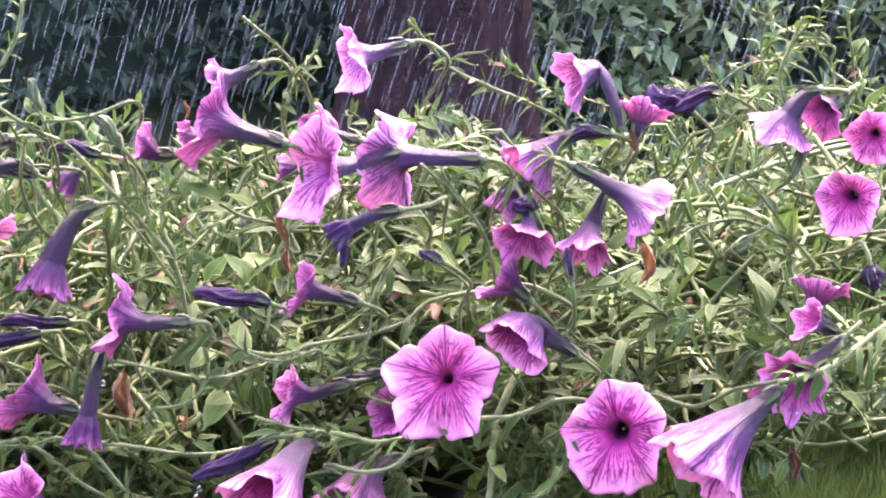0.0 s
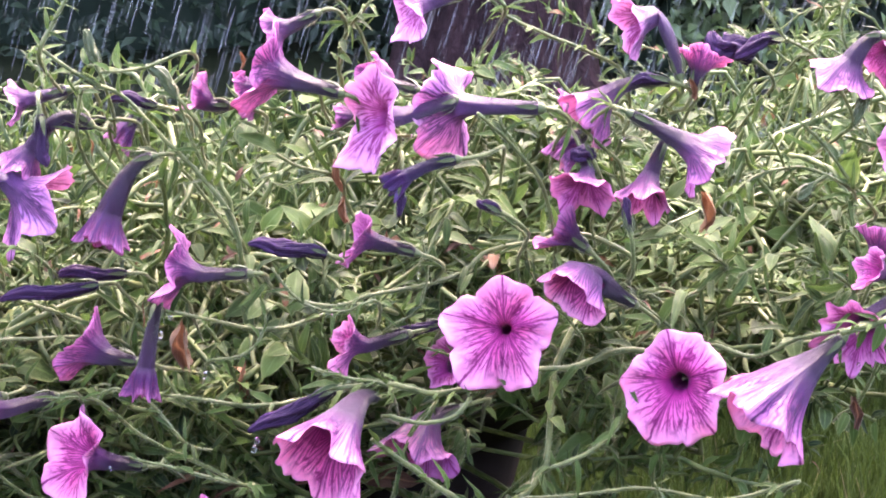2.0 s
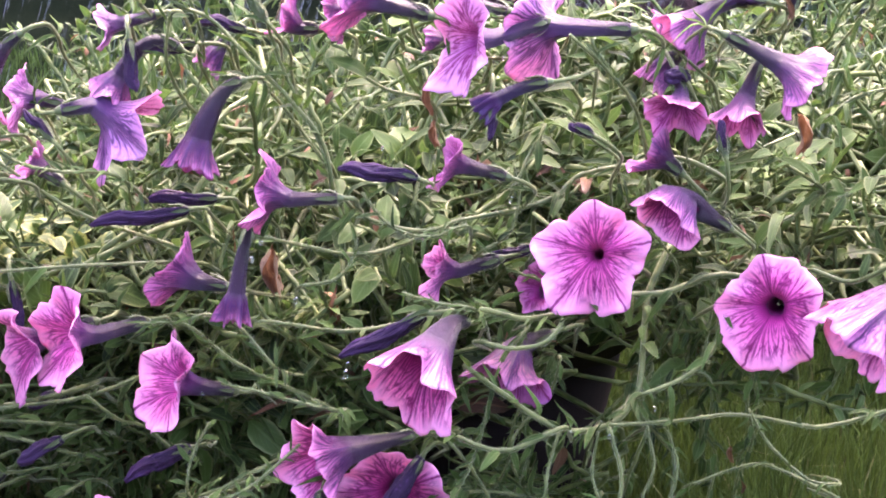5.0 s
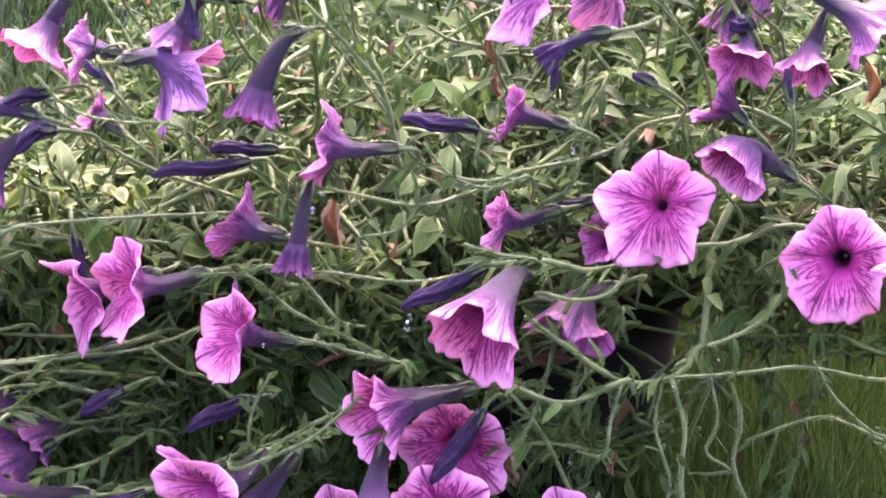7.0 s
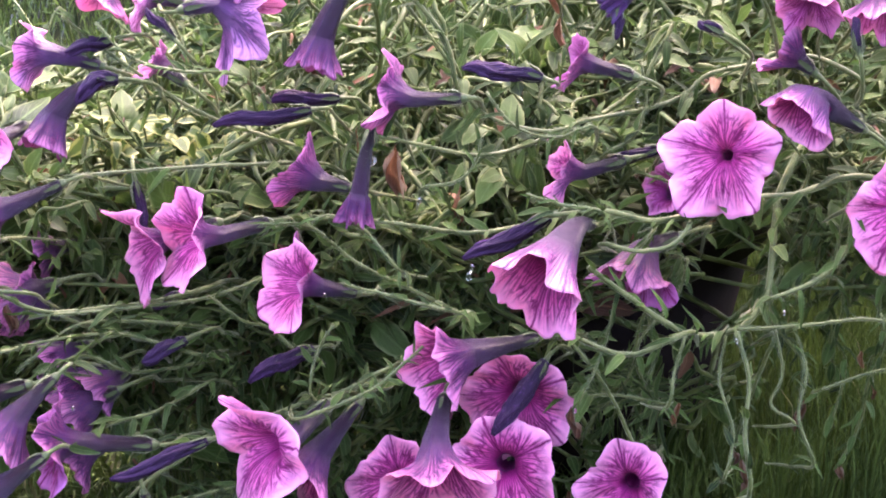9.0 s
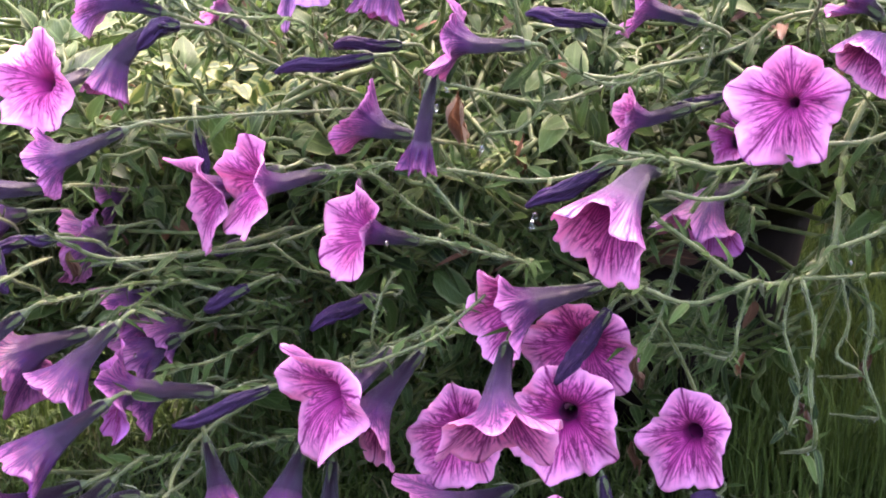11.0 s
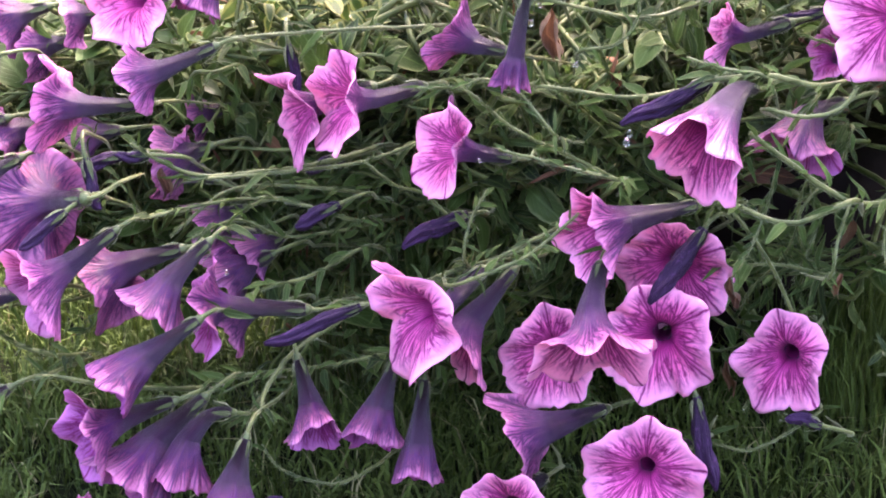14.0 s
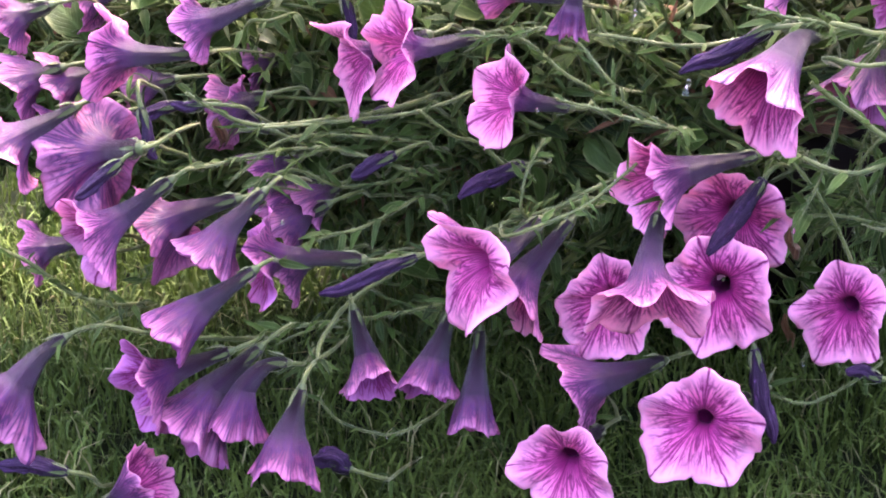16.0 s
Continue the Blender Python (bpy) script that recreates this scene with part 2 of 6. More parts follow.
HEDGE = leaf_material("hedge_leaf", (0.007, 0.018, 0.007), (0.019, 0.040, 0.016), sheen=0.1, rough=0.5)
BUSH = leaf_material("bush_leaf", (0.03, 0.055, 0.02), (0.09, 0.14, 0.05), sheen=0.1, rough=0.5)


def variegated_material():
    n = Nodes("variegated_leaf")
    sep = n.add("ShaderNodeSeparateXYZ", Vector=n.add("ShaderNodeUVMap").outputs[0])
    across = n.math("ABSOLUTE", n.math("SUBTRACT", sep.outputs[0], 0.5))
    edge = n.math("MULTIPLY", n.math("SUBTRACT", n.math("MULTIPLY_ADD", n.noise(140.0, 3.0), 0.4, across), 0.42), 9.0, clamp=True)
    green = n.mix(n.add("ShaderNodeObjectInfo").outputs["Random"], (0.032, 0.07, 0.012), (0.085, 0.135, 0.024))
    col = n.mix(edge, green, (0.27, 0.29, 0.08))
    return n.skin(col, 0.42, 0.3, n.bump(n.noise(260.0, 3.0), 0.4, 0.0006), spec=0.35)


VARIEGATED = variegated_material()


def stem_material(name, dark, light, sheen):
    n = Nodes(name)
    g = n.noise(90.0, 3.0)
    col = n.ramp(g, (0.3, dark), (0.7, light))
    return n.skin(col, 0.44, 0.0, n.bump(n.noise(900.0, 2.0), 0.6, 0.0006), sheen=sheen, sheen_colour=(1.0, 0.97, 0.62), spec=0.24)


STEM = stem_material("hairy_stem", (0.032, 0.052, 0.013), (0.132, 0.146, 0.048), 0.3)
SHOOT = stem_material("thin_shoot", (0.026, 0.048, 0.010), (0.120, 0.140, 0.040), 0.1)
SEPAL = stem_material("sepal_green", (0.026, 0.040, 0.013), (0.072, 0.092, 0.032), 0.4)
HAIR = stem_material("stem_hair", (0.10, 0.12, 0.06), (0.22, 0.24, 0.13), 0.3)
STAMEN = stem_material("stamen", (0.12, 0.12, 0.06), (0.22, 0.22, 0.12), 0.1)


def plain(name, dark, light, scale, rough, bump=0.5, distance=0.004):
    n = Nodes(name)
    w = n.world()
    g = n.noise(scale, 6.0, 0.65, w)
    big = n.noise(scale * 0.12, 3.0, 0.5, w)
    col = n.ramp(n.math("MULTIPLY_ADD", big, 0.6, n.math("MULTIPLY", g, 0.4)), (0.3, dark), (0.7, light))
    return n.skin(col, rough, 0.0, n.bump(g, bump, distance), spec=0.06)


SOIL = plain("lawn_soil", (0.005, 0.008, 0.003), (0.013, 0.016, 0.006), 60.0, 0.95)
POT = plain("dark_pot", (0.006, 0.004, 0.004), (0.014, 0.008, 0.007), 40.0, 0.6, 0.2)
# dark green standing in for shade inside the hedges; twigs share it
HEDGE_SHADE = plain("hedge_shade", (0.012, 0.020, 0.013), (0.024, 0.036, 0.024), 9.0, 1.0)


def bark_material():
    n = Nodes("bark")
    w = n.world()
    m = n.add("ShaderNodeMapping", Vector=w)
    m.inputs["Scale"].default_value = (26, 26, 5)
    g = n.noise(1.0, 6.0, 0.7, m.outputs[0], 0.6)
    f = n.noise(70.0, 4.0, 0.6, w)
    col = n.ramp(n.math("MULTIPLY_ADD", f, 0.3, n.math("MULTIPLY", g, 0.7)), (0.32, (0.009, 0.0045, 0.0048)), (0.68, (0.042, 0.021, 0.022)))
    return n.skin(col, 0.85, 0.0, n.bump(n.math("ADD", g, n.math("MULTIPLY", f, 0.25)), 0.9, 0.03), spec=0.1)


BARK = bark_material()


def water_material():
    n = Nodes("water")
    p = n.add("ShaderNodeBsdfPrincipled", Roughness=0.02, IOR=1.33)
    p.inputs["Transmission Weight"].default_value = 1.0
    p.inputs["Base Color"].default_value = (1, 1, 1, 1)
    return n.finish(p.outputs[0])


WATER = water_material()


def rain_material():
    n = Nodes("rain_drop")
    p = n.add("ShaderNodeBsdfPrincipled", Roughness=0.2, IOR=1.33)
    p.inputs["Base Color"].default_value = (0.9, 0.93, 0.95, 1)
    t = n.add("ShaderNodeBsdfTransparent")
    m = n.add("ShaderNodeMixShader", Fac=0.06)
    n.tree.links.new(t.outputs[0], m.inputs[1])
    n.tree.links.new(p.outputs[0], m.inputs[2])
    return n.finish(m.outputs[0])


RAIN = rain_material()

# ---------------------------------------------------------------- mesh helpers
rng = np.random.default_rng(7)


def mesh_from(name, verts, faces, uvs=None, mats=(), slots=None, smooth=True):
    me = bpy.data.meshes.new(name)
    me.from_pydata([tuple(v) for v in verts], [], [tuple(int(i) for i in fa) for fa in faces])
    for m in mats:
        me.materials.append(m)
    if uvs is not None:
        layer = me.uv_layers.new(name="UVMap")
        loops = np.empty(len(me.loops), dtype=np.int32)
        me.loops.foreach_get("vertex_index", loops)
        layer.data.foreach_set("uv", np.asarray(uvs, dtype=np.float32)[loops].ravel())
    if slots is not None:
        me.polygons.foreach_set("material_index", np.asarray(slots, dtype=np.int32))
    if smooth:
        me.polygons.foreach_set("use_smooth", np.ones(len(me.polygons), dtype=bool))
    me.update()
    return me


def hang(ob, parent, label=""):
    ob.parent = parent
    return tagged(ob, label) if label else ob


def unit(v):
    v = np.asarray(v, float)
    return v / (np.linalg.norm(v) + 1e-12)


def curve_points(points, count):
    """A smooth curve (Catmull-Rom) through the points."""
    P = np.asarray(points, float)
    P = np.vstack([2 * P[0] - P[1], P, 2 * P[-1] - P[-2]])
    n = len(P) - 3
    out = []
    for s in np.linspace(0, n, count):
        i = min(int(s), n - 1)
        u = s - i
        a, b, c, d = P[i:i + 4]
        out.append(0.5 * (2 * b + (c - a) * u + (2 * a - 5 * b + 4 * c - d) * u * u + (3 * b - a - 3 * c + d) * u ** 3))
    return np.array(out)


def frames_along(line, up=(0, 0, 1)):
    """Tangent, side and up at each point of a line."""
    T = np.gradient(line, axis=0)
    T /= np.linalg.norm(T, axis=1)[:, None] + 1e-12
    U = np.empty_like(T)
    u = np.asarray(up, float)
    for i, t in enumerate(T):
        u = u - t * (u @ t)
        if np.linalg.norm(u) < 1e-3:
            u = np.cross(t, (1.0, 0.3, 0.2))
        u = unit(u)
        U[i] = u
    return T, np.cross(T, U), U


def pipe(line, radii, sides=6, close=True):
    line = np.asarray(line, float)
    T, S, U = frames_along(line)
    n = len(line)
    ang = np.linspace(0, 2 * math.pi, sides, endpoint=False)
    radii = np.broadcast_to(np.asarray(radii, float), (n,))
    V = line[:, None, :] + radii[:, None, None] * (np.cos(ang)[None, :, None] * S[:, None, :] + np.sin(ang)[None, :, None] * U[:, None, :])
    V = V.reshape(-1, 3)
    F = []
    for i in range(n - 1):
        for j in range(sides):
            k = (j + 1) % sides
            F.append((i * sides + j, i * sides + k, (i + 1) * sides + k, (i + 1) * sides + j))
    if close:
        F.append(tuple(range(sides - 1, -1, -1)))
        F.append(tuple((n - 1) * sides + j for j in range(sides)))
    return V, F


def leaf_shape(length, width, fold=0.25, curl=0.3, steps=6, pointed=0.8):
    """A lance-shaped leaf along +y, face up (+z), folded along its rib: vertices, faces, uv."""
    V, F, UV = [], [], []
    for i in range(steps + 1):
        s = i / steps
        w = width * 0.5 * (math.sin(math.pi * min(1.0, s ** pointed)) ** 0.8) + (0.0006 if i == 0 else 0.0)
        y = length * (s - 0.12 * curl * s * s)
        z = -curl * length * s * s * 0.6 + 0.06 * length * math.sin(s * 5)
        for side in (-1, 0, 1):
            V.append((side * w, y, z + fold * w * abs(side)))
            UV.append((0.5 + 0.5 * side, s))
    for i in range(steps):
        for c in (0, 1):
            a = i * 3 + c
            F.append((a, a + 1, a + 4, a + 3))
    return np.array(V), F, np.array(UV)


def leaf_basis(direction, up):
    """Columns: side, along, up."""
    y = unit(direction)
    z = np.asarray(up, float)
    z = z - y * (z @ y)
    z = unit(z) if np.linalg.norm(z) > 1e-6 else unit(np.cross(y, (1, 0, 0.1)))
    return np.column_stack([np.cross(y, z), y, z])


def hairs(line, radii, per_metre, length):
    """Fine stiff hairs standing out from a stalk: slim single blades."""
    line = np.asarray(line, float)
    T, S, U = frames_along(line)
    run = np.concatenate([[0], np.cumsum(np.linalg.norm(np.diff(line, axis=0), axis=1))])
    count = int(run[-1] * per_metre)
    radii = np.broadcast_to(np.asarray(radii, float), (len(line),))
    V, F = [], []
    for k in range(count):
        i = min(len(line) - 1, int(np.searchsorted(run, rng.uniform(0, run[-1]))))
        j = max(0, i - 1)
        a, mixed = rng.uniform(0, 2 * math.pi), rng.random()
        c = line[i] * mixed + line[j] * (1 - mixed)
        out = math.cos(a) * S[i] + math.sin(a) * U[i]
        foot = c + out * radii[i] * 0.9
        tip = foot + out * length * rng.uniform(0.5, 1.2) + T[i] * length * rng.normal(0, 0.35)
        w = T[i] * 0.00011
        V += [foot - w, foot + w, tip]
        F.append((3 * k, 3 * k + 1, 3 * k + 2))
    return np.array(V).reshape(-1, 3), F


class Heap:
    """Collects many small meshes into one."""

    def __init__(self):
        self.v, self.f, self.uv, self.slots, self.n = [], [], [], [], 0

    def add(self, V, F, UV=None, slot=0):
        V = np.asarray(V)
        self.slots += [slot] * len(F)
        self.v.append(V)
        self.f.extend(tuple(i + self.n for i in fa) for fa in F)
        self.uv.append(UV if UV is not None else np.zeros((len(V), 2)))
        self.n += len(V)

    def mesh(self, name, *materials):
        return mesh_from(name, np.vstack(self.v), self.f, np.vstack(self.uv), materials, self.slots if len(materials) > 1 else None)


# ---------------------------------------------------------------- ground, planter, distance
def lawn():
    size, cells = 60.0, 60
    xs = np.linspace(-1, 1, cells + 1)
    warp = np.sign(xs) * np.abs(xs) ** 3 * size
    V = [(x, y + 2.0, 0.012 * math.sin(1.7 * x + 0.4) * math.cos(1.3 * y) if abs(x) < 8 and abs(y) < 8 else 0.0) for y in warp for x in warp]
    F = [(j * (cells + 1) + i, j * (cells + 1) + i + 1, (j + 1) * (cells + 1) + i + 1, (j + 1) * (cells + 1) + i) for j in range(cells) for i in range(cells)]
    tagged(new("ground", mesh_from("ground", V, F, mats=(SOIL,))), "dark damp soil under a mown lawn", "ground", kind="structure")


def grass(name, label, material, zones):
    """Grass blades; each zone: x0, x1, y0, y1, blades to the square metre, height, the widest lean, the half width."""
    heap_v, heap_f, heap_uv = [], [], []
    n = 0
    for x0, x1, y0, y1, per, tall, bent, wide in zones:
        count = int((x1 - x0) * (y1 - y0) * per)
        x, y = rng.uniform(x0, x1, count), rng.uniform(y0, y1, count)
        clump = np.sin(x * 23 + np.sin(y * 17) * 2) * np.cos(y * 19 + x * 5) + 0.6 * np.sin(x * 61 + y * 37) * np.cos(y * 71 - x * 29)
        keep = clump > rng.uniform(-2.6, 0.3, count)
        x, y, clump = x[keep], y[keep], clump[keep]
        count = len(x)
        h = tall * rng.uniform(0.4, 1.3, count) * (1 + 0.25 * clump)
        w = wide * rng.uniform(0.5, 1.15, count)
        az, lean = rng.uniform(0, 2 * math.pi, count), rng.uniform(0.1, bent, count)
        face = rng.uniform(0, math.pi, count)
        dx, dy = np.cos(az) * lean, np.sin(az) * lean
        sx, sy = np.cos(face) * w, np.sin(face) * w
        z0 = np.zeros(count)
        mid = (x + dx * h * 0.35, y + dy * h * 0.35, h * 0.62)
        tip = (x + dx * h * 0.95, y + dy * h * 0.95, h * np.sqrt(np.clip(1.05 - 0.75 * lean, 0.15, 1)))
        V = np.stack([np.stack([x - sx, y - sy, z0], 1), np.stack([x + sx, y + sy, z0], 1), np.stack([mid[0] + sx * .8, mid[1] + sy * .8, mid[2]], 1),
                      np.stack([mid[0] - sx * .8, mid[1] - sy * .8, mid[2]], 1), np.stack(tip, 1)], 1).reshape(-1, 3)
        i = n + 5 * np.arange(count)
        heap_v.append(V)
        heap_f.extend(list(zip(i, i + 1, i + 2, i + 3)) + list(zip(i + 3, i + 2, i + 4)))
        heap_uv.append(np.tile([(0, 0), (1, 0), (1, .6), (0, .6), (.5, 1)], (count, 1)))
        n += 5 * count
    me = mesh_from(name, np.vstack(heap_v), heap_f, np.vstack(heap_uv), (material,))
    tagged(new(name, me), label, "grass", kind="stuff")


def lathe(name, profile, material, sides=40):
    V, F = [], []
    for r, z in profile:
        V += [(r * math.cos(a), r * math.sin(a), z) for a in np.linspace(0, 2 * math.pi, sides, endpoint=False)]
    for i in range(len(profile) - 1):
        F += [(i * sides + j, i * sides + (j + 1) % sides, (i + 1) * sides + (j + 1) % sides, (i + 1) * sides + j) for j in range(sides)]
    return mesh_from(name, V, F, mats=(material,))


def pot(at, top, foot, height):
    root = tagged(new("flower_pot"), "dark brown flower pot hidden under trailing petunias", "flower pot")
    root.location = at
    hang(new("wall", lathe("wall", [(0.001, 0.002), (foot * 0.92, 0.0), (foot, 0.01), (top * 0.97, height * 0.87), (top * 0.93, height * 0.87), (foot * 0.94, 0.02)], POT)), root)
    hang(new("rim", lathe("rim", [(top * 0.94, height * 0.85), (top * 1.04, height * 0.86), (top * 1.06, height * 0.98), (top * 1.03, height), (top * 0.97, height), (top * 0.94, height * 0.97), (top * 0.94, height * 0.85)], POT)), root)
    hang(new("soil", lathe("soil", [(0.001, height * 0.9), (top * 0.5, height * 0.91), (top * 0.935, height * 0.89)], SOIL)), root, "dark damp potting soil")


def tree(at, radius):
    root = tagged(new("tree"), "tree with reddish brown bark standing on the lawn", "tree")
    root.location = at
    V, F = [], []
    m, rings = 64, 60
    for i in range(rings):
        z = 5.0 * (i / (rings - 1)) ** 1.6 - 0.05
        for j in range(m):
            a = 2 * math.pi * j / m
            flare = 1 + 0.45 * math.exp(-max(z, 0) / 0.12) * (1 + 0.35 * math.cos(5 * a + 0.5))
            ridge = 0.05 * noise.noise(Vector((math.cos(a) * 5, math.sin(a) * 5, z * 1.6))) + 0.03 * noise.noise(Vector((math.cos(a) * 14, math.sin(a) * 14, z * 5)))
            r = radius * (flare - 0.05 * z + ridge * 2)
            V.append((r * math.cos(a), r * math.sin(a), z))
    F = [(i * m + j, i * m + (j + 1) % m, (i + 1) * m + (j + 1) % m, (i + 1) * m + j) for i in range(rings - 1) for j in range(m)]
    hang(new("trunk", mesh_from("trunk", V, F, mats=(BARK,))), root)
    heap, crown = Heap(), Heap()
    for k in range(9):
        a = k * 2.4
        p0 = np.array((0, 0, 4.3 + 0.08 * k))
        p2 = p0 + np.array((math.cos(a) * 1.5, math.sin(a) * 1.5, 1.2 + 0.1 * k))
        line = curve_points([p0, 0.5 * (p0 + p2) + (0, 0, 0.25), p2], 9)
        heap.add(*pipe(line, np.linspace(radius * 0.35, 0.02, 9), 7))
        for q in range(220):
            c = line[rng.integers(3, 9)] + rng.normal(0, 0.38, 3)
            B = leaf_basis(rng.normal(size=3), rng.normal(size=3))
            v, f, uv = leaf_shape(0.09, 0.05, steps=2)
            crown.add(v @ B.T + c, f, uv)
    hang(new("limbs", heap.mesh("limbs", BARK)), root)
    hang(new("crown", crown.mesh("crown", BUSH)), root, "loose crown of green leaves")


def leaf_mass(name, label, category, centre, size, count, length, material, core=True, hang_down=0.4):
    """A hedge or bush: a dark inner body of twigs with leaves all over it."""
    root = tagged(new(name), label, category)
    root.location = centre
    c, s = np.zeros(3), np.asarray(size, float)
    heap = Heap()
    for k in range(count):
        d = unit(rng.normal(size=3))
        if d[2] < -0.2:
            d[2] = -d[2]
        r = rng.uniform(0.62, 1.03) * (1 + 0.13 * noise.noise(Vector(d * 3.1)) + 0.08 * noise.noise(Vector(d * 9.0)))
        p = np.sign(d) * np.abs(d) ** 0.7 * s * r
        along = unit(d + rng.normal(0, 0.7, 3) + np.array((0, 0, -hang_down)))
        L = length * rng.uniform(0.6, 1.3)
        v, f, uv = leaf_shape(L, L * 0.45, 0.2, 0.4, steps=2)
        heap.add(v @ leaf_basis(along, rng.normal(size=3) * 0.5 + (0, 0, 1)).T + p, f, uv)
    tagged(hang(new("leaf_cover", heap.mesh("leaf_cover", material)), root), kind="stuff")
    if core:
        tw = Heap()
        for k in range(60):
            a = rng.uniform(0, 2 * math.pi)
            p0 = np.array((math.cos(a) * s[0] * 0.3, math.sin(a) * s[1] * 0.3, 0.0))
            d = unit(rng.normal(size=3))
            p2 = d * s * 0.85
            p2[2] = abs(p2[2])
            tw.add(*pipe(curve_points([p0, 0.5 * (p0 + p2) + (0, 0, 0.1 * s[2]), p2], 6), np.linspace(0.018, 0.005, 6), 5))
        hang(new("branchwork", tw.mesh("branchwork", HEDGE_SHADE)), root)


def far_hedge():
    V, F = [], []
    nx, nz = 80, 16
    for j in range(nz + 1):
        for i in range(nx + 1):
            a = math.pi * 2 * i / nx
            z = 2.2 * j / nz
            r = 7.5 + 0.35 * noise.noise(Vector((math.cos(a) * 6, math.sin(a) * 6, z * 0.9))) - 0.15 * z
            V.append((r * math.cos(a), 1.5 + r * math.sin(a), z - 0.05))
    F = [(j * (nx + 1) + i, j * (nx + 1) + i + 1, (j + 1) * (nx + 1) + i + 1, (j + 1) * (nx + 1) + i) for j in range(nz) for i in range(nx)]
    tagged(new("backdrop", mesh_from("backdrop", V, F, mats=(HEDGE_SHADE,))), "dark hedge far behind the garden", "hedge", kind="structure")


def hedge(label, x0, x1, y, height, count, length, material):
    """A hedge: a lumpy solid body painted dark as its shaded inside, with leaves standing out all over its face."""
    root = tagged(new("hedge"), label, "hedge")
    root.location = (0.5 * (x0 + x1), y, 0)
    w = 0.5 * (x1 - x0)

    def face(x, z):
        return 0.16 * noise.noise(Vector((x * 2.2 + y, z * 2.2, 1.0))) + 0.07 * noise.noise(Vector((x * 6, z * 6, y)))

    nx, nz = 60, 30
    V = [(x, face(x, z) + 0.10, z) for z in np.linspace(-0.05, height, nz) for x in np.linspace(-w, w, nx)]
    V += [(x, 0.7, z) for z in np.linspace(-0.05, height, nz) for x in np.linspace(-w, w, nx)]
    o = nx * nz
    F = []
    for j in range(nz - 1):
        for i in range(nx - 1):
            a = j * nx + i
            F += [(a, a + 1, a + nx + 1, a + nx), (o + a, o + a + nx, o + a + nx + 1, o + a + 1)]
    for i in range(nx - 1):
        a = (nz - 1) * nx + i
        F.append((a, a + 1, o + a + 1, o + a))
    for j in range(nz - 1):
        for a in (j * nx, j * nx + nx - 1):
            F.append((a, a + nx, o + a + nx, o + a))
    hang(new("body", mesh_from("body", V, F, mats=(HEDGE_SHADE,))), root, "solid dark body painted as the shaded inside of the hedge")
    heap = Heap()
    for k in range(count):
        x, z = rng.uniform(-w, w), height * rng.uniform(0, 1) ** 1.3
        p = np.array((x, face(x, z) + rng.uniform(-0.06, 0.12), z))
        L = length * rng.uniform(0.6, 1.3)
        v, f, uv = leaf_shape(L, L * 0.42, 0.2, 0.4, steps=2)
        heap.add(v @ leaf_basis(unit((rng.normal(0, 0.8), -0.5, rng.normal(-0.4, 0.6))), (rng.normal(0, 0.5), -0.6, 0.8)).T + p, f, uv)
    tagged(hang(new("leaf_cover", heap.mesh("leaf_cover", material)), root), kind="stuff")


lawn()
pot((0.07, 1.42, 0.0), 0.15, 0.11, 0.22)
far_hedge()
tree((0.36, 3.02, 0.0), 0.135)
hedge("dense dark green hedge behind the tree", -2.4, 0.75, 3.45, 1.7, 12000, 0.036, HEDGE)
hedge("mid green leafy hedge at the back of the lawn", 0.75, 3.0, 3.9, 1.7, 5200, 0.06, BUSH)
leaf_mass("shrub", "lighter green shrub beside the tree", "shrub", (1.02, 3.35, 0.0), (0.42, 0.25, 0.42), 2600, 0.05, BUSH)
leaf_mass("shrub", "small yellowish green shrub on the lawn", "shrub", (0.62, 3.2, 0.0), (0.13, 0.1, 0.3), 700, 0.035, BUSH)

# ---------------------------------------------------------------- petunia foliage
LEAF_MESHES = []
for L, W, fold, curl in ((1.0, 0.25, 0.4, 0.45), (1.0, 0.19, 0.6, 0.9), (1.0, 0.34, 0.3, 0.3), (1.0, 0.15, 0.7, -0.5), (1.0, 0.22, 0.5, 1.3), (1.0, 0.52, 0.22, 0.3)):
    LEAF_MESHES.append(leaf_shape(L, W, fold, curl, steps=5))
LEAF_DATA = [mesh_from("leaf", *shape, mats=(LEAF,)) for shape in LEAF_MESHES]

HEART = np.array((0.08, 1.40, 0.25))
SKYLINE = ((-0.12, -0.02, 0.05, 0.13, 0.18, 0.30, 0.40), (0.215, 0.232, 0.242, 0.242, 0.225, 0.215, 0.215))   # bearing, and the slope from the eye down to the top of the heap


def mound_point(centre, reach, a, e, r):
    """A point of the heap: bearing a, height angle e, share r of the way out."""
    d = np.array((math.cos(e) * math.cos(a), math.cos(e) * math.sin(a), math.sin(e)))
    lump = 1 + 0.10 * noise.noise(Vector(d * 2.3)) + 0.06 * noise.noise(Vector(d * 6.0))
    return centre + reach * d * r * lump


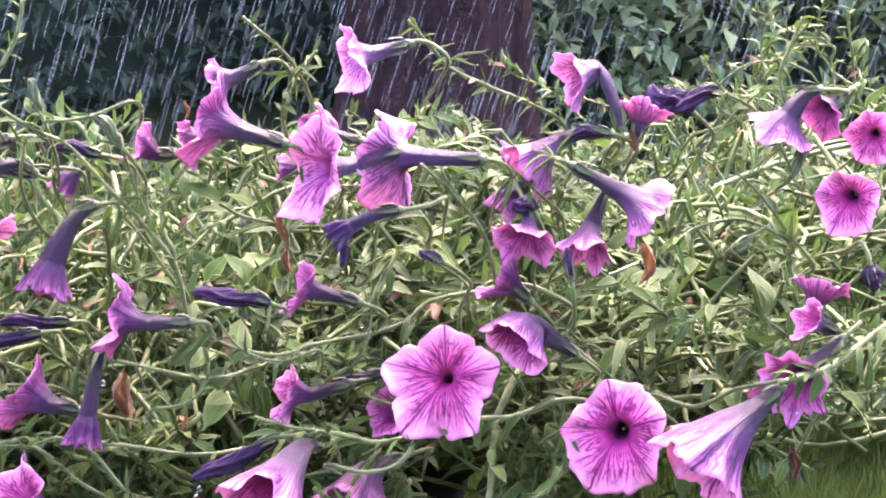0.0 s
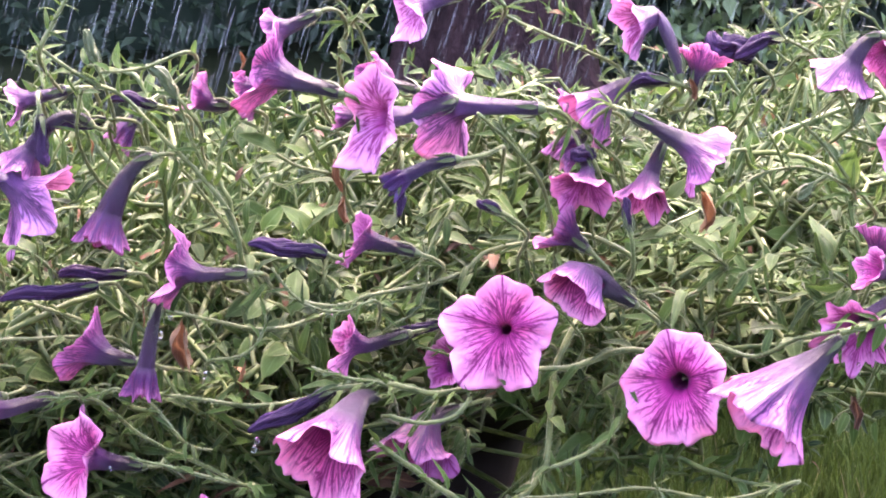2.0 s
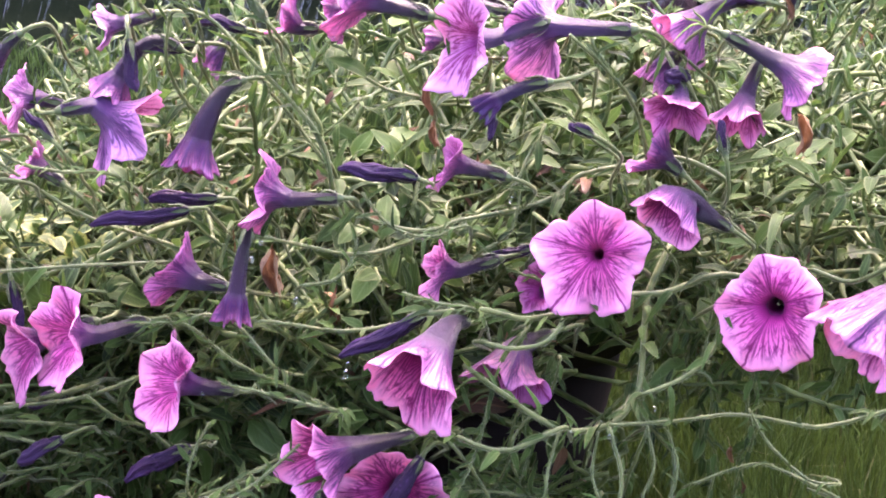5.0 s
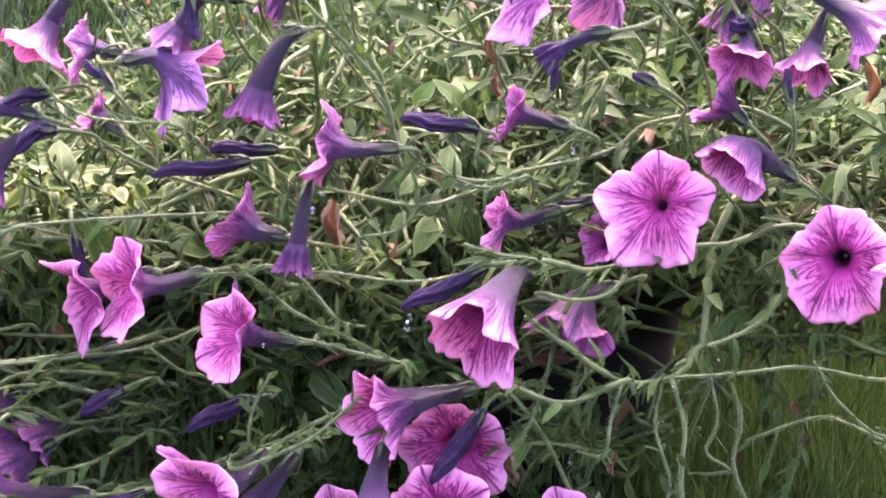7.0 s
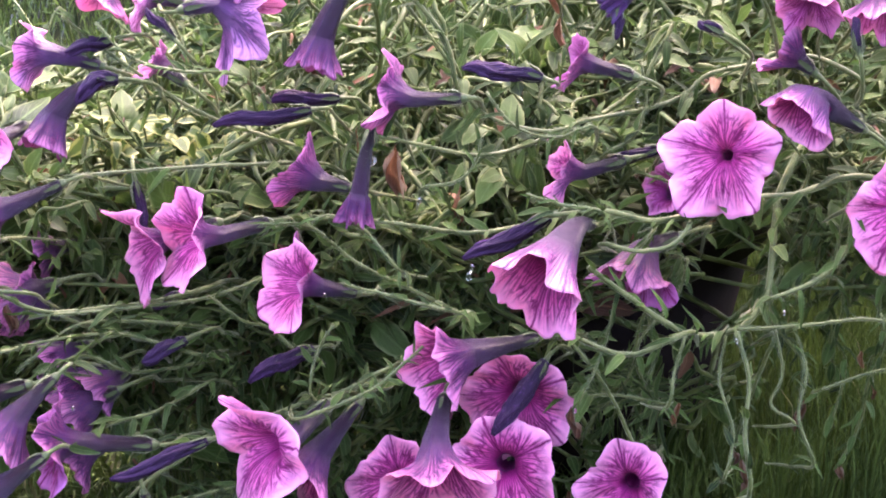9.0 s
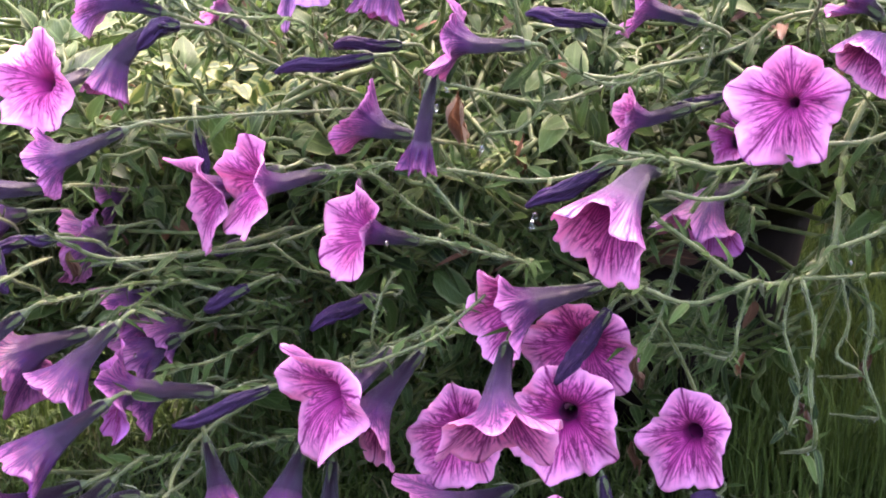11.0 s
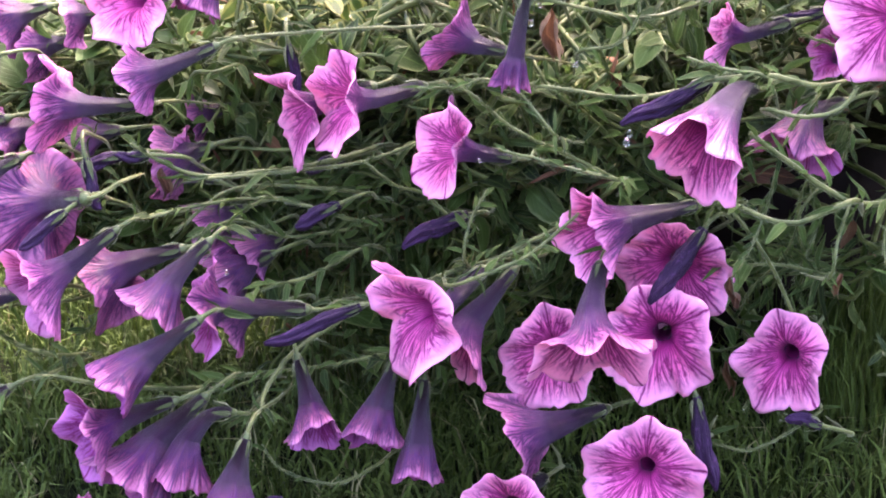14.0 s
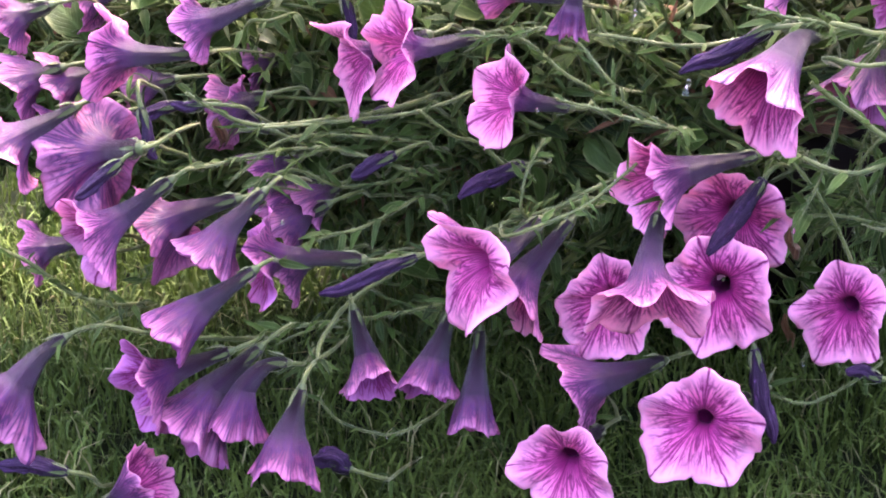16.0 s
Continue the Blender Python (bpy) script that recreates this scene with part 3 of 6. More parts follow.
def petunia_plant(foot, centre, reach, shoots, label, front=True):
    root = tagged(new("petunia_plant"), label, "plant", group="petunia plants")
    root.location = foot
    centre, reach = np.array(centre), np.array(reach)
    base = np.array(root.location)
    stems, leaves, dead = Heap(), Heap(), Heap()
    for k in range(shoots):
        a = rng.uniform(math.pi * 0.95, math.pi * 2.05) if rng.random() < 0.82 else rng.uniform(0, math.pi)
        e = math.asin(rng.uniform(-0.12, 0.99))
        r = rng.uniform(0.70, 1.0) if rng.random() < 0.8 else rng.uniform(0.95, 1.12)
        p3 = mound_point(centre, reach, a, e, r)
        if noise.noise(Vector(p3 * 10.0)) < -0.08 and rng.random() < 0.85:   # hollows between the clumps
            continue
        if front and k % 2 == 0:   # the skirt that trails down over the pot
            p3 = np.array((rng.choice((rng.uniform(-0.54, -0.22), rng.uniform(-0.24, 0.02), rng.uniform(0.0, 0.26)), p=(0.54, 0.34, 0.12)), rng.uniform(1.16, 1.30), 0.0))
            low = float(np.interp(p3[0], (-0.50, -0.37, -0.24, -0.10, 0.05, 0.16, 0.26), (0.19, 0.10, 0.055, 0.035, 0.03, 0.07, 0.17)))
            p3[2] = low + (0.31 - low) * rng.uniform(0, 1) ** 0.85
        if front and 0.05 < p3[0] < 0.25 and p3[2] < 0.28 and rng.random() < 0.6:   # the dark gap before the pot
            continue
        if front and p3[0] > 0.20 and p3[1] < 1.4:   # no trailing skirt on this side
            p3[2] = max(p3[2], 0.20 + 0.60 * (p3[0] - 0.20) + rng.uniform(0, 0.05))
        p0 = base + (p3 - base) * (0.8, 0.35, 0.3) + np.array((rng.uniform(-0.1, 0.1), rng.uniform(-0.08, 0.08), rng.uniform(-0.05, 0.04)))
        p1 = p0 + 0.45 * (p3 - p0) + np.array((rng.normal(0, 0.035), rng.normal(0, 0.03), 0.03 + rng.normal(0, 0.03)))
        p2 = p0 + 0.8 * (p3 - p0) + rng.normal(0, 0.028, 3) + (0, 0, 0.02)
        out = unit((p3 - centre) * (1, 1, 0.4))
        side = unit(np.cross(out, (0, 0, 1)) * rng.choice((-1, 1)) + rng.normal(0, 0.4, 3))
        path, way = [p0, p1, p2, p3], side
        bow = rng.normal(0, 0.62, 3)
        for q in range(int(rng.integers(4, 9))):   # the free end wanders and curls
            way = unit(way + 0.55 * bow + rng.normal(0, 0.35, 3) + (0, 0, 0.12))
            path.append(path[-1] + way * rng.uniform(0.009, 0.02))
        count = 22 + 2 * (len(path) - 5)
        line = curve_points(path, count)
        line[:, 1] = np.maximum(line[:, 1], 1.13 + 0.10 * np.clip((0.30 - line[:, 2]) / 0.2, 0, 1))
        if front:   # the crown of the heap lies lowest before the tree
            over = line[:, 2] - (0.7585 - np.interp(line[:, 0] / (line[:, 1] + 0.029), SKYLINE[0], SKYLINE[1]) * (line[:, 1] + 0.029) + rng.uniform(-0.02, 0.035))
            line[:, 2] -= np.clip(over, 0, None) * 0.85
        stems.add(*[x if i else x - base for i, x in enumerate(pipe(line, np.linspace(1.0, 0.55, count) * rng.uniform(0.0012, 0.0025), 6))])
        T, S, U = frames_along(line)
        young = rng.uniform(0.75, 1.15)
        for i in range(8, count):
            for q in range(3 if i > count - 4 else 2):
                if rng.random() < 0.44:
                    continue
                along = unit(T[i] * rng.uniform(0.2, 0.9) + S[i] * rng.choice((-1, 1)) * rng.uniform(0.3, 1.0) + U[i] * rng.uniform(-0.2, 0.6) + (0, 0, 0.2))
                L = rng.uniform(0.009, 0.024) * young * (0.65 if i > count - 4 else 1.0)
                kind = rng.integers(5)
                if r < 0.9 and rng.random() < 0.13:   # a broad leaf, deeper in
                    L, kind = 1.7 * L, 5
                v, f, uv = LEAF_MESHES[kind]
                up = unit(np.array((0, -0.25, 1.0)) + rng.normal(0, 0.45, 3))
                (dead if rng.random() < 0.025 else leaves).add(v * (L * rng.uniform(0.75, 1.2), L, L) @ leaf_basis(along, up).T + line[i] - base, f, uv)
    tagged(hang(new("shoot_tangle", stems.mesh("shoot_tangle", SHOOT)), root, "tangled thin pale green hairy shoots"), kind="stuff")
    tagged(hang(new("foliage", leaves.mesh("foliage", LEAF)), root, "many small lance-shaped green leaves"), kind="stuff")
    tagged(hang(new("withered_foliage", dead.mesh("withered_foliage", LEAF_DRY)), root, "scattered withered brown leaves"), kind="stuff")


petunia_plant((0.07, 1.42, 0.2), (0.13, 1.40, 0.20), (0.46, 0.30, 0.235), 1800, "bushy trailing petunia with tangled hairy green shoots")
petunia_plant((0.74, 1.94, 0.0), (0.74, 1.94, 0.10), (0.52, 0.30, 0.30), 520, "second bushy petunia growing behind on the lawn", front=False)


def variegated_plant(centre, spread, count):
    """A low plant with pale edged oval leaves, each leaf a part."""
    root = tagged(new("variegated_plant"), "low plant with yellow and green variegated leaves among the petunias", "plant")
    root.location = (centre[0], centre[1] + 0.06, 0.0)
    base = np.array(root.location)
    oval = [mesh_from("leaf", *leaf_shape(1.0, w, 0.25, c, 6, 0.9), mats=(VARIEGATED,)) for w, c in ((0.55, 0.4), (0.48, 0.8), (0.62, 0.2))]
    stems = Heap()
    for k in range(count):
        p = np.array(centre) + rng.normal(0, 1, 3) * spread
        d = unit((rng.normal(0, 0.8), rng.uniform(-1.0, 0.2), rng.normal(0.1, 0.5)))
        if k % 3 == 0:
            foot = base + (rng.uniform(-0.03, 0.03), rng.uniform(-0.02, 0.02), 0.0)
            stems.add(*pipe(curve_points([foot, 0.5 * (foot + p) + (0, 0.02, 0.03), p], 8) - base, np.linspace(0.0016, 0.0008, 8), 5))
        leaf = hang(new("leaf", oval[k % 3]), root)
        B = leaf_basis(d, unit((rng.normal(0, 0.4), -0.5, 0.8)))
        L = rng.uniform(0.010, 0.020)
        leaf.matrix_local = Matrix([list(B[r] * L) + [(p - base)[r]] for r in range(3)] + [[0, 0, 0, 1]])
    tagged(hang(new("branchwork", stems.mesh("branchwork", SHOOT)), root), kind="stuff")


variegated_plant((-0.21, 1.195, 0.325), (0.032, 0.010, 0.010), 55)


def inward(end):
    """Two more points that lead a stalk down into the foliage."""
    way = unit(unit(HEART - end) * 0.45 + np.array((rng.uniform(-0.3, 0.3), 0.9, rng.uniform(-0.7, -0.1))))
    return end + way * 0.022 + (0, 0, -0.004), end + way * 0.055 + (rng.uniform(-0.012, 0.012), 0, -0.012)


SHOOTS, WET = [], []   # all trailing shoots, and where drops hang from them


def stem(points, radius, leaves=1.0, size=0.02):
    """A trailing shoot with its leaves in pairs, each leaf a part."""
    P = np.asarray(points, float)
    root = tagged(new("petunia_shoot"), "trailing hairy green petunia shoot with narrow leaves", "plant stem", group="petunia shoots")
    root.location = P[0]
    length = float(np.sum(np.linalg.norm(np.diff(P, axis=0), axis=1)))
    count = max(14, int((length + 0.07) / 0.006))
    line = curve_points([*P, *inward(P[-1] + unit(P[-1] - P[-2]) * 0.006)], count)
    line[1:-1] += rng.normal(0, 0.00015, (count - 2, 3))
    thick = np.linspace(radius * 0.72, radius * 1.08, count)
    thick[-6:] *= np.array((0.95, 0.9, 0.8, 0.65, 0.45, 0.2))
    heap = Heap()
    heap.add(*pipe(line - P[0], thick, 7))
    heap.add(*hairs(line - P[0], thick, 5000, 0.0016), slot=1)
    hang(new("stalk", heap.mesh("stalk", STEM, HAIR)), root)
    if len(SHOOTS) % 3 == 0:
        low = line[int(np.argmin(line[:count - 6, 2]))]
        WET.append(low - (0, 0, thick[0] + 0.0013))
    SHOOTS.append(root)
    T, S, U = frames_along(line)
    step = max(1, int(0.016 / leaves / 0.006))
    for i in range(1, count - 3, step):
        for side in (-1, 1):
            if rng.random() < 0.25:
                continue
            along = unit(-T[i] * rng.uniform(0.3, 1.0) + S[i] * side * rng.uniform(0.1, 0.8) + U[i] * side * rng.uniform(-0.2, 0.9) + rng.normal(0, 0.15, 3))
            L = size * rng.uniform(0.55, 1.25)
            leaf = new("leaf", LEAF_DATA[rng.integers(5)])
            B = leaf_basis(along, unit(np.array((0, -0.3, 1.0)) + rng.normal(0, 0.4, 3)))
            M = Matrix([list(B[r] * (L * rng.uniform(0.7, 1.1), L, L)) + [(line[i] - P[0])[r]] for r in range(3)] + [[0, 0, 0, 1]])
            leaf.parent = root
            leaf.matrix_local = M
    return root


# ---------------------------------------------------------------- petunia flowers
TALK = {"pink": "open pink petunia flower with dark magenta veins",
        "rose": "pink petunia flower with a violet veined outside",
        "pale": "pale pink petunia flower, wet with rain",
        "violet": "violet pink petunia flower seen from behind its veined petals",
        "plum": "drooping plum purple petunia flower with folded petals",
        "wilted": "wilted dark purple petunia flower rolled into a tube"}


def stalk_mesh(base, back, end, radius):
    mid = base + back * 0.45 * np.linalg.norm(end - base)
    line = curve_points([base + back * -0.004, base + back * 0.006, 0.5 * (mid + end) * 0.6 + 0.4 * mid, end, *inward(end)], 20)
    heap = Heap()
    heap.add(*pipe(line - base, np.append(np.linspace(radius * 1.25, radius, 15), radius * np.array((0.95, 0.85, 0.7, 0.5, 0.25))), 7))
    heap.add(*hairs(line - base, radius * 1.1, 5000, 0.0015), slot=1)
    return heap.mesh("flower_stalk", STEM, HAIR)


def node_leaves(root, at, count, size):
    """A tuft of small narrow leaves where a flower stalk leaves its shoot; at is seen from root."""
    for k in range(count):
        along = unit(rng.normal(0, 1, 3) * (1, 0.6, 0.7) + (-0.3, -0.25, 0.25))
        B = leaf_basis(along, unit(np.array((0, -0.3, 1.0)) + rng.normal(0, 0.5, 3)))
        L = size * rng.uniform(0.5, 1.2)
        leaf = hang(new("leaf", LEAF_DATA[rng.integers(5)]), root)
        leaf.matrix_local = Matrix([list(B[r] * (L * rng.uniform(0.55, 0.85), L, L)) + [at[r]] for r in range(3)] + [[0, 0, 0, 1]])


SEPAL_DATA = mesh_from("sepal", *leaf_shape(1.0, 0.22, 0.3, -0.12, 5, 0.6), mats=(SEPAL,))


def calyx(root, T, S, U, radius, length):
    """A small hairy cup with five narrow sepals."""
    heap = Heap()
    heap.add(*pipe(np.array([-T * 0.004, -T * 0.002, T * 0.0, T * 0.004]), [radius * 0.45, radius * 0.8, radius * 0.98, radius * 1.04], 10))
    heap.add(*hairs(np.array([T * 0.001, T * 0.008, T * 0.016, T * 0.026]), radius * 1.25, 5000, 0.0011), slot=1)
    cup = hang(new("calyx", heap.mesh("calyx", SEPAL, HAIR)), root, "narrow hairy green sepals")
    for k in range(5):
        a = 2 * math.pi * k / 5 + 0.3
        d = math.cos(a) * S + math.sin(a) * U
        L = length * rng.uniform(0.85, 1.2)
        B = leaf_basis(unit(T + d * rng.uniform(0.1, 0.4)), d)
        sepal = hang(new("sepal", SEPAL_DATA), cup)
        sepal.matrix_local = Matrix([list(B[r] * L) + [(d * radius * 0.9)[r]] for r in range(3)] + [[0, 0, 0, 1]])


def flower(base, mouth, petal, flare, look="pink", bend=0.0, asym=0.0, pleat=0.05, turn=0.0, flat=1.0, star=0.15, stalk=None, face=None, throat=None):
    """A petunia: tube from base to mouth, then five joined petals that turn out by flare degrees. face: where the open flower looks, if not
    along its tube; throat: the radius in which the tube ends, and then petal is the radius of the rim."""
    base, mouth = np.asarray(base, float), np.asarray(mouth, float)
    inside, outside = LOOKS["bell" if look == "plum" and flare < 30 else look]
    root = tagged(new("petunia_flower"), TALK[look] if flare > 27 or look == "wilted" else "half closed purple petunia bell hanging from its stalk", "flower", group="petunia flowers")
    root.location = base
    length = np.linalg.norm(mouth - base)
    ctrl = 0.5 * (base + mouth) + np.array((0, 0, bend * 1.6))
    s = np.linspace(0, 1, 12)[:, None]
    axis = (1 - s) ** 2 * base + 2 * s * (1 - s) * ctrl + s ** 2 * mouth - base
    T, S, U = frames_along(axis)
    r0, r1 = max(0.0030, petal * 0.12), min(0.0125, petal * (0.15 if flare > 65 else 0.31 if flare > 43 else 0.38))
    if throat:
        r1 = throat
        petal = 1.23 * (petal - r1) / math.sin(radians(0.74 * flare + 6))
    elif flare > 40:   # petal is the radius of the open flower
        petal = min(1.35 * petal, (1.06 * petal - r1) / math.sin(radians(0.74 * flare + 6)))
    else:
        petal *= 1.35 if flare > 30 else 1.22
    around = 70
    phi = np.linspace(0, 2 * math.pi, around, endpoint=False)
    # tube
    sv = s[:, 0]
    rad = r0 + (r1 - r0) * (0.35 * sv + 0.65 * sv ** 1.9)
    m = 35
    off = radians(turn) + rng.uniform(-0.12, 0.12)
    ph = np.linspace(0, 2 * math.pi, m, endpoint=False) + off
    flute = 1 + 0.05 * np.cos(5 * (ph - off))[None, :] * sv[:, None]
    if face is not None:   # the last rings turn towards the way the flower looks
        t = unit(face)
        tu = U[-1] - t * (U[-1] @ t)
        tu = unit(tu)
        ts = np.cross(t, tu)
        for i in range(12):
            w = max(0.0, (i - 5) / 6) ** 1.5
            S[i], U[i] = unit(S[i] * (1 - w) + ts * w), unit(U[i] * (1 - w) + tu * w)
        T[-1], S[-1], U[-1] = t, ts, tu
    Vt = axis[:, None, :] + (rad[:, None] * flute)[:, :, None] * (np.cos(ph)[None, :, None] * S[:, None, :] + np.sin(ph)[None, :, None] * U[:, None, :])
    Ft = [(i * m + j, i * m + (j + 1) % m, (i + 1) * m + (j + 1) % m, (i + 1) * m + j) for i in range(11) for j in range(m)]
    UVt = np.array([(5 * j / m + 0.5, 0.28 * i / 11) for i in range(12) for j in range(m)])
    down = Heap()
    down.add(Vt.reshape(-1, 3), Ft, UVt)
    down.add(*hairs(axis, rad * 1.02, 90 / max(length, 0.01), 0.0008), slot=1)
    hang(new("tube", down.mesh("tube", outside, HAIR)), root, "dark purple hairy flower tube")
    # limb: inner and outer skins
    t, sd, up = T[-1], S[-1], U[-1]
    steps = 18
    if flare < 45:
        star *= 0.55
    ang = phi + off
    size = np.array([petal * (1 - star + star * abs(math.cos(2.5 * (a - off))) ** (0.55 + 1.5 * (star - 0.2))) * (1 + 0.05 * math.sin(a * 2 + base[0] * 90)) for a in ang])
    tilt = np.radians((max(flare, 16) if flare > 30 or throat else max(8, flare - 11)) + asym * np.sin(ang) + 10 * np.sin(2 * ang + base[2] * 70) + 7 * np.sin(3 * ang + base[0] * 80))
    r = np.full(around, r1) * (1 + 0.05 * np.cos(5 * phi))
    z = np.zeros(around)
    start = np.radians(22 if flare > 65 else 27 if flare > 30 else 17)
    if throat:
        start = min(math.atan(1.585 * (r1 - r0) / length), radians(max(10, flare)))
    rows = [(r.copy(), z.copy())]
    for i in range(1, steps + 1):
        q = (i - 0.5) / steps
        grow = min(1.0, q / 0.7)
        grow = grow * grow * (3 - 2 * grow)
        th = start + (tilt - start) * grow + np.radians(16) * max(0, q - 0.6) * (1 if flare > 45 else -0.4)
        r = r + size / steps * np.sin(th)
        z = z + size / steps * np.cos(th)
        rows.append((r.copy(), z.copy()))
    inner = np.empty((steps + 1, around, 3))
    seed = Vector((base[0] * 31, base[2] * 37, base[1] * 11))
    for i, (rr, zz) in enumerate(rows):
        q = i / steps
        for j, a in enumerate(ang):
            d = math.cos(a) * sd * flat + math.sin(a) * up
            n1 = noise.noise(seed + Vector((math.cos(a) * 1.6, math.sin(a) * 1.6, q * 1.2)))
            n2 = noise.noise(seed * 1.7 + Vector((math.cos(a) * 5, math.sin(a) * 5, q * 2.5)))
            seam = abs(math.cos(2.5 * (a - off)))           # 1 mid petal, 0 at the joins
            wave = petal * q * q * ((0.30 * n1 + (0.08 if throat else 0.15) * n2) * (1.0 if flare > 30 else 0.5) + 0.10 * (seam - 0.5)) + petal * pleat * q * math.cos(10 * (a - off)) * 0.5
            fold = 1 + pleat * q * math.cos(10 * (a - off) + 0.6) * 0.9
            if flare < 40:
                fold *= 1 + (0.26 if throat else 0.5) * q * noise.noise(seed * 0.7 + Vector((math.cos(a) * 3.1, math.sin(a) * 3.1, q * 0.5)))
            wave -= petal * 0.035 * q * math.exp(-((1 - seam) / 0.03) ** 2)
            sag = np.array((0, 0, -petal * 0.10 * q * q))
            inner[i, j] = axis[-1] + d * rr[j] * fold + t * (zz[j] + wave) + sag
    tn = np.gradient(inner, axis=0)
    pn = np.roll(inner, -1, axis=1) - np.roll(inner, 1, axis=1)
    nrm = np.cross(tn, pn)
    nrm /= np.linalg.norm(nrm, axis=2)[:, :, None] + 1e-12
    if np.sum((nrm[1, :] * (inner[1] - inner[1].mean(0))).sum(1)) < 0:
        nrm = -nrm
    thick = (np.minimum(1.0, np.arange(steps + 1) / 4) * np.linspace(0.0005, 0.00012, steps + 1))[:, None, None]
    outer = inner + nrm * thick
    count = (steps + 1) * around
    V = np.vstack([inner.reshape(-1, 3), outer.reshape(-1, 3)])
    F, slot = [], []
    for i in range(steps):
        for j in range(around):
            k = (j + 1) % around
            F.append((i * around + j, (i + 1) * around + j, (i + 1) * around + k, i * around + k))
            slot.append(0)
            F.append((count + i * around + j, count + i * around + k, count + (i + 1) * around + k, count + (i + 1) * around + j))
            slot.append(1)
    for j in range(around):
        k = (j + 1) % around
        F.append((steps * around + j, count + steps * around + j, count + steps * around + k, steps * around + k))
        slot.append(1)
    # u = 0.5 in the middle of each petal
    uv = np.array([(5 * j / around + 0.5, 0.12 + 0.88 * i / steps) for i in range(steps + 1) for j in range(around)])
    # the throat: a funnel that goes down into the tube
    deep = []
    for i in range(5):
        w = 11 - 2 * i
        deep.append(axis[w] + (rad[w] * 0.93) * (np.cos(ang)[:, None] * S[w] + np.sin(ang)[:, None] * U[w]))
    o = len(V)
    V = np.vstack([V, np.vstack(deep)])
    uv = np.vstack([uv, uv * (1, 0.72 / 0.88) + (0, 0.28 - 0.12 * 0.72 / 0.88), np.array([(5 * j / around + 0.5, 0.12 - 0.03 * i) for i in range(5) for j in range(around)])])
    for i in range(4):
        for j in range(around):
            k = (j + 1) % around
            F.append((o + i * around + j, o + i * around + k, o + (i + 1) * around + k, o + (i + 1) * around + j))
            slot.append(0)
    hang(new("corolla", mesh_from("corolla", V, F, uv, (inside, outside), slot)), root)
    if flare > 60:
        tip = axis[8]
        V, F = pipe(np.array([axis[4], 0.5 * (axis[4] + tip), tip, tip + t * 0.0012]), (0.0005, 0.0005, 0.0012, 0.0006), 7)
        hang(new("pistil", mesh_from("pistil", V, F, mats=(STAMEN,))), root, "pale green pistil tip")
    calyx(root, T[0], S[0], U[0], r0, 0.012)
    end = np.asarray(stalk, float) if stalk else base - T[0] * 0.022 + np.array((0.0, 0.035, -0.022))
    hang(new("flower_stalk", stalk_mesh(base, -T[0], end, 0.0011)), root)
    node_leaves(root, end - base, int(rng.integers(3, 6)), 0.020)
    return root


def bud(base, tip, radius, bend=0.0, look="wilted", stalk=None):
    """A closed or withered flower: a twisted, pleated tube with its calyx."""
    base, tip = np.asarray(base, float), np.asarray(tip, float)
    root = tagged(new("petunia_bud"), "closed dark purple petunia bud, wet and wrinkled" if look == "wilted" else "closed grey green petunia bud with hairy skin", "flower bud", group="petunia buds")
    root.location = base
    ctrl = 0.5 * (base + tip) + np.array((0, 0, bend * 1.6))
    s = np.linspace(0, 1, 18)[:, None]
    axis = (1 - s) ** 2 * base + 2 * s * (1 - s) * ctrl + s ** 2 * tip - base + radius * 0.35 * np.sin(s * 7 + base[0] * 40) * s * np.array((0.6, 0.3, 1.0))
    T, S, U = frames_along(axis)
    m = 28
    V, UV = [], []
    for i in range(18):
        q = i / 17
        r = radius * 0.5 * (0.42 + 0.75 * math.sin(math.pi * min(1.0, 0.12 + q * 0.78)) ** 1.2) * (1.0 if q < 0.9 else 1.0 - 5.5 * (q - 0.9))
        for j in range(m):
            a = 2 * math.pi * j / m
            w = r * (1 + 0.24 * math.cos(5 * a + 6 * q + base[0] * 50) + 0.30 * noise.noise(Vector((math.cos(a) * 2, math.sin(a) * 2, q * 5 + base[2] * 40))) + 0.36 * noise.noise(Vector((math.cos(a) * 4.5, math.sin(a) * 4.5, q * 8 + base[0] * 60))))
            V.append(axis[i] + w * (math.cos(a) * S[i] + math.sin(a) * U[i]))
            UV.append((5 * j / m, 0.15 + 0.75 * q))
    F = [(i * m + j, i * m + (j + 1) % m, (i + 1) * m + (j + 1) % m, (i + 1) * m + j) for i in range(17) for j in range(m)] + [tuple(17 * m + j for j in range(m))]
    skin = BUD_SKIN if look == "wilted" else SEPAL
    hang(new("closed_petals", mesh_from("closed_petals", V, F, UV, (skin,))), root)
    calyx(root, T[0], S[0], U[0], max(0.0018, radius * 0.22), 0.012)
    end = np.asarray(stalk, float) if stalk else base - T[0] * 0.02 + np.array((0.0, 0.03, -0.02))
    hang(new("flower_stalk", stalk_mesh(base, -T[0], end, 0.0010)), root)
    node_leaves(root, end - base, int(rng.integers(2, 5)), 0.018)
    return root


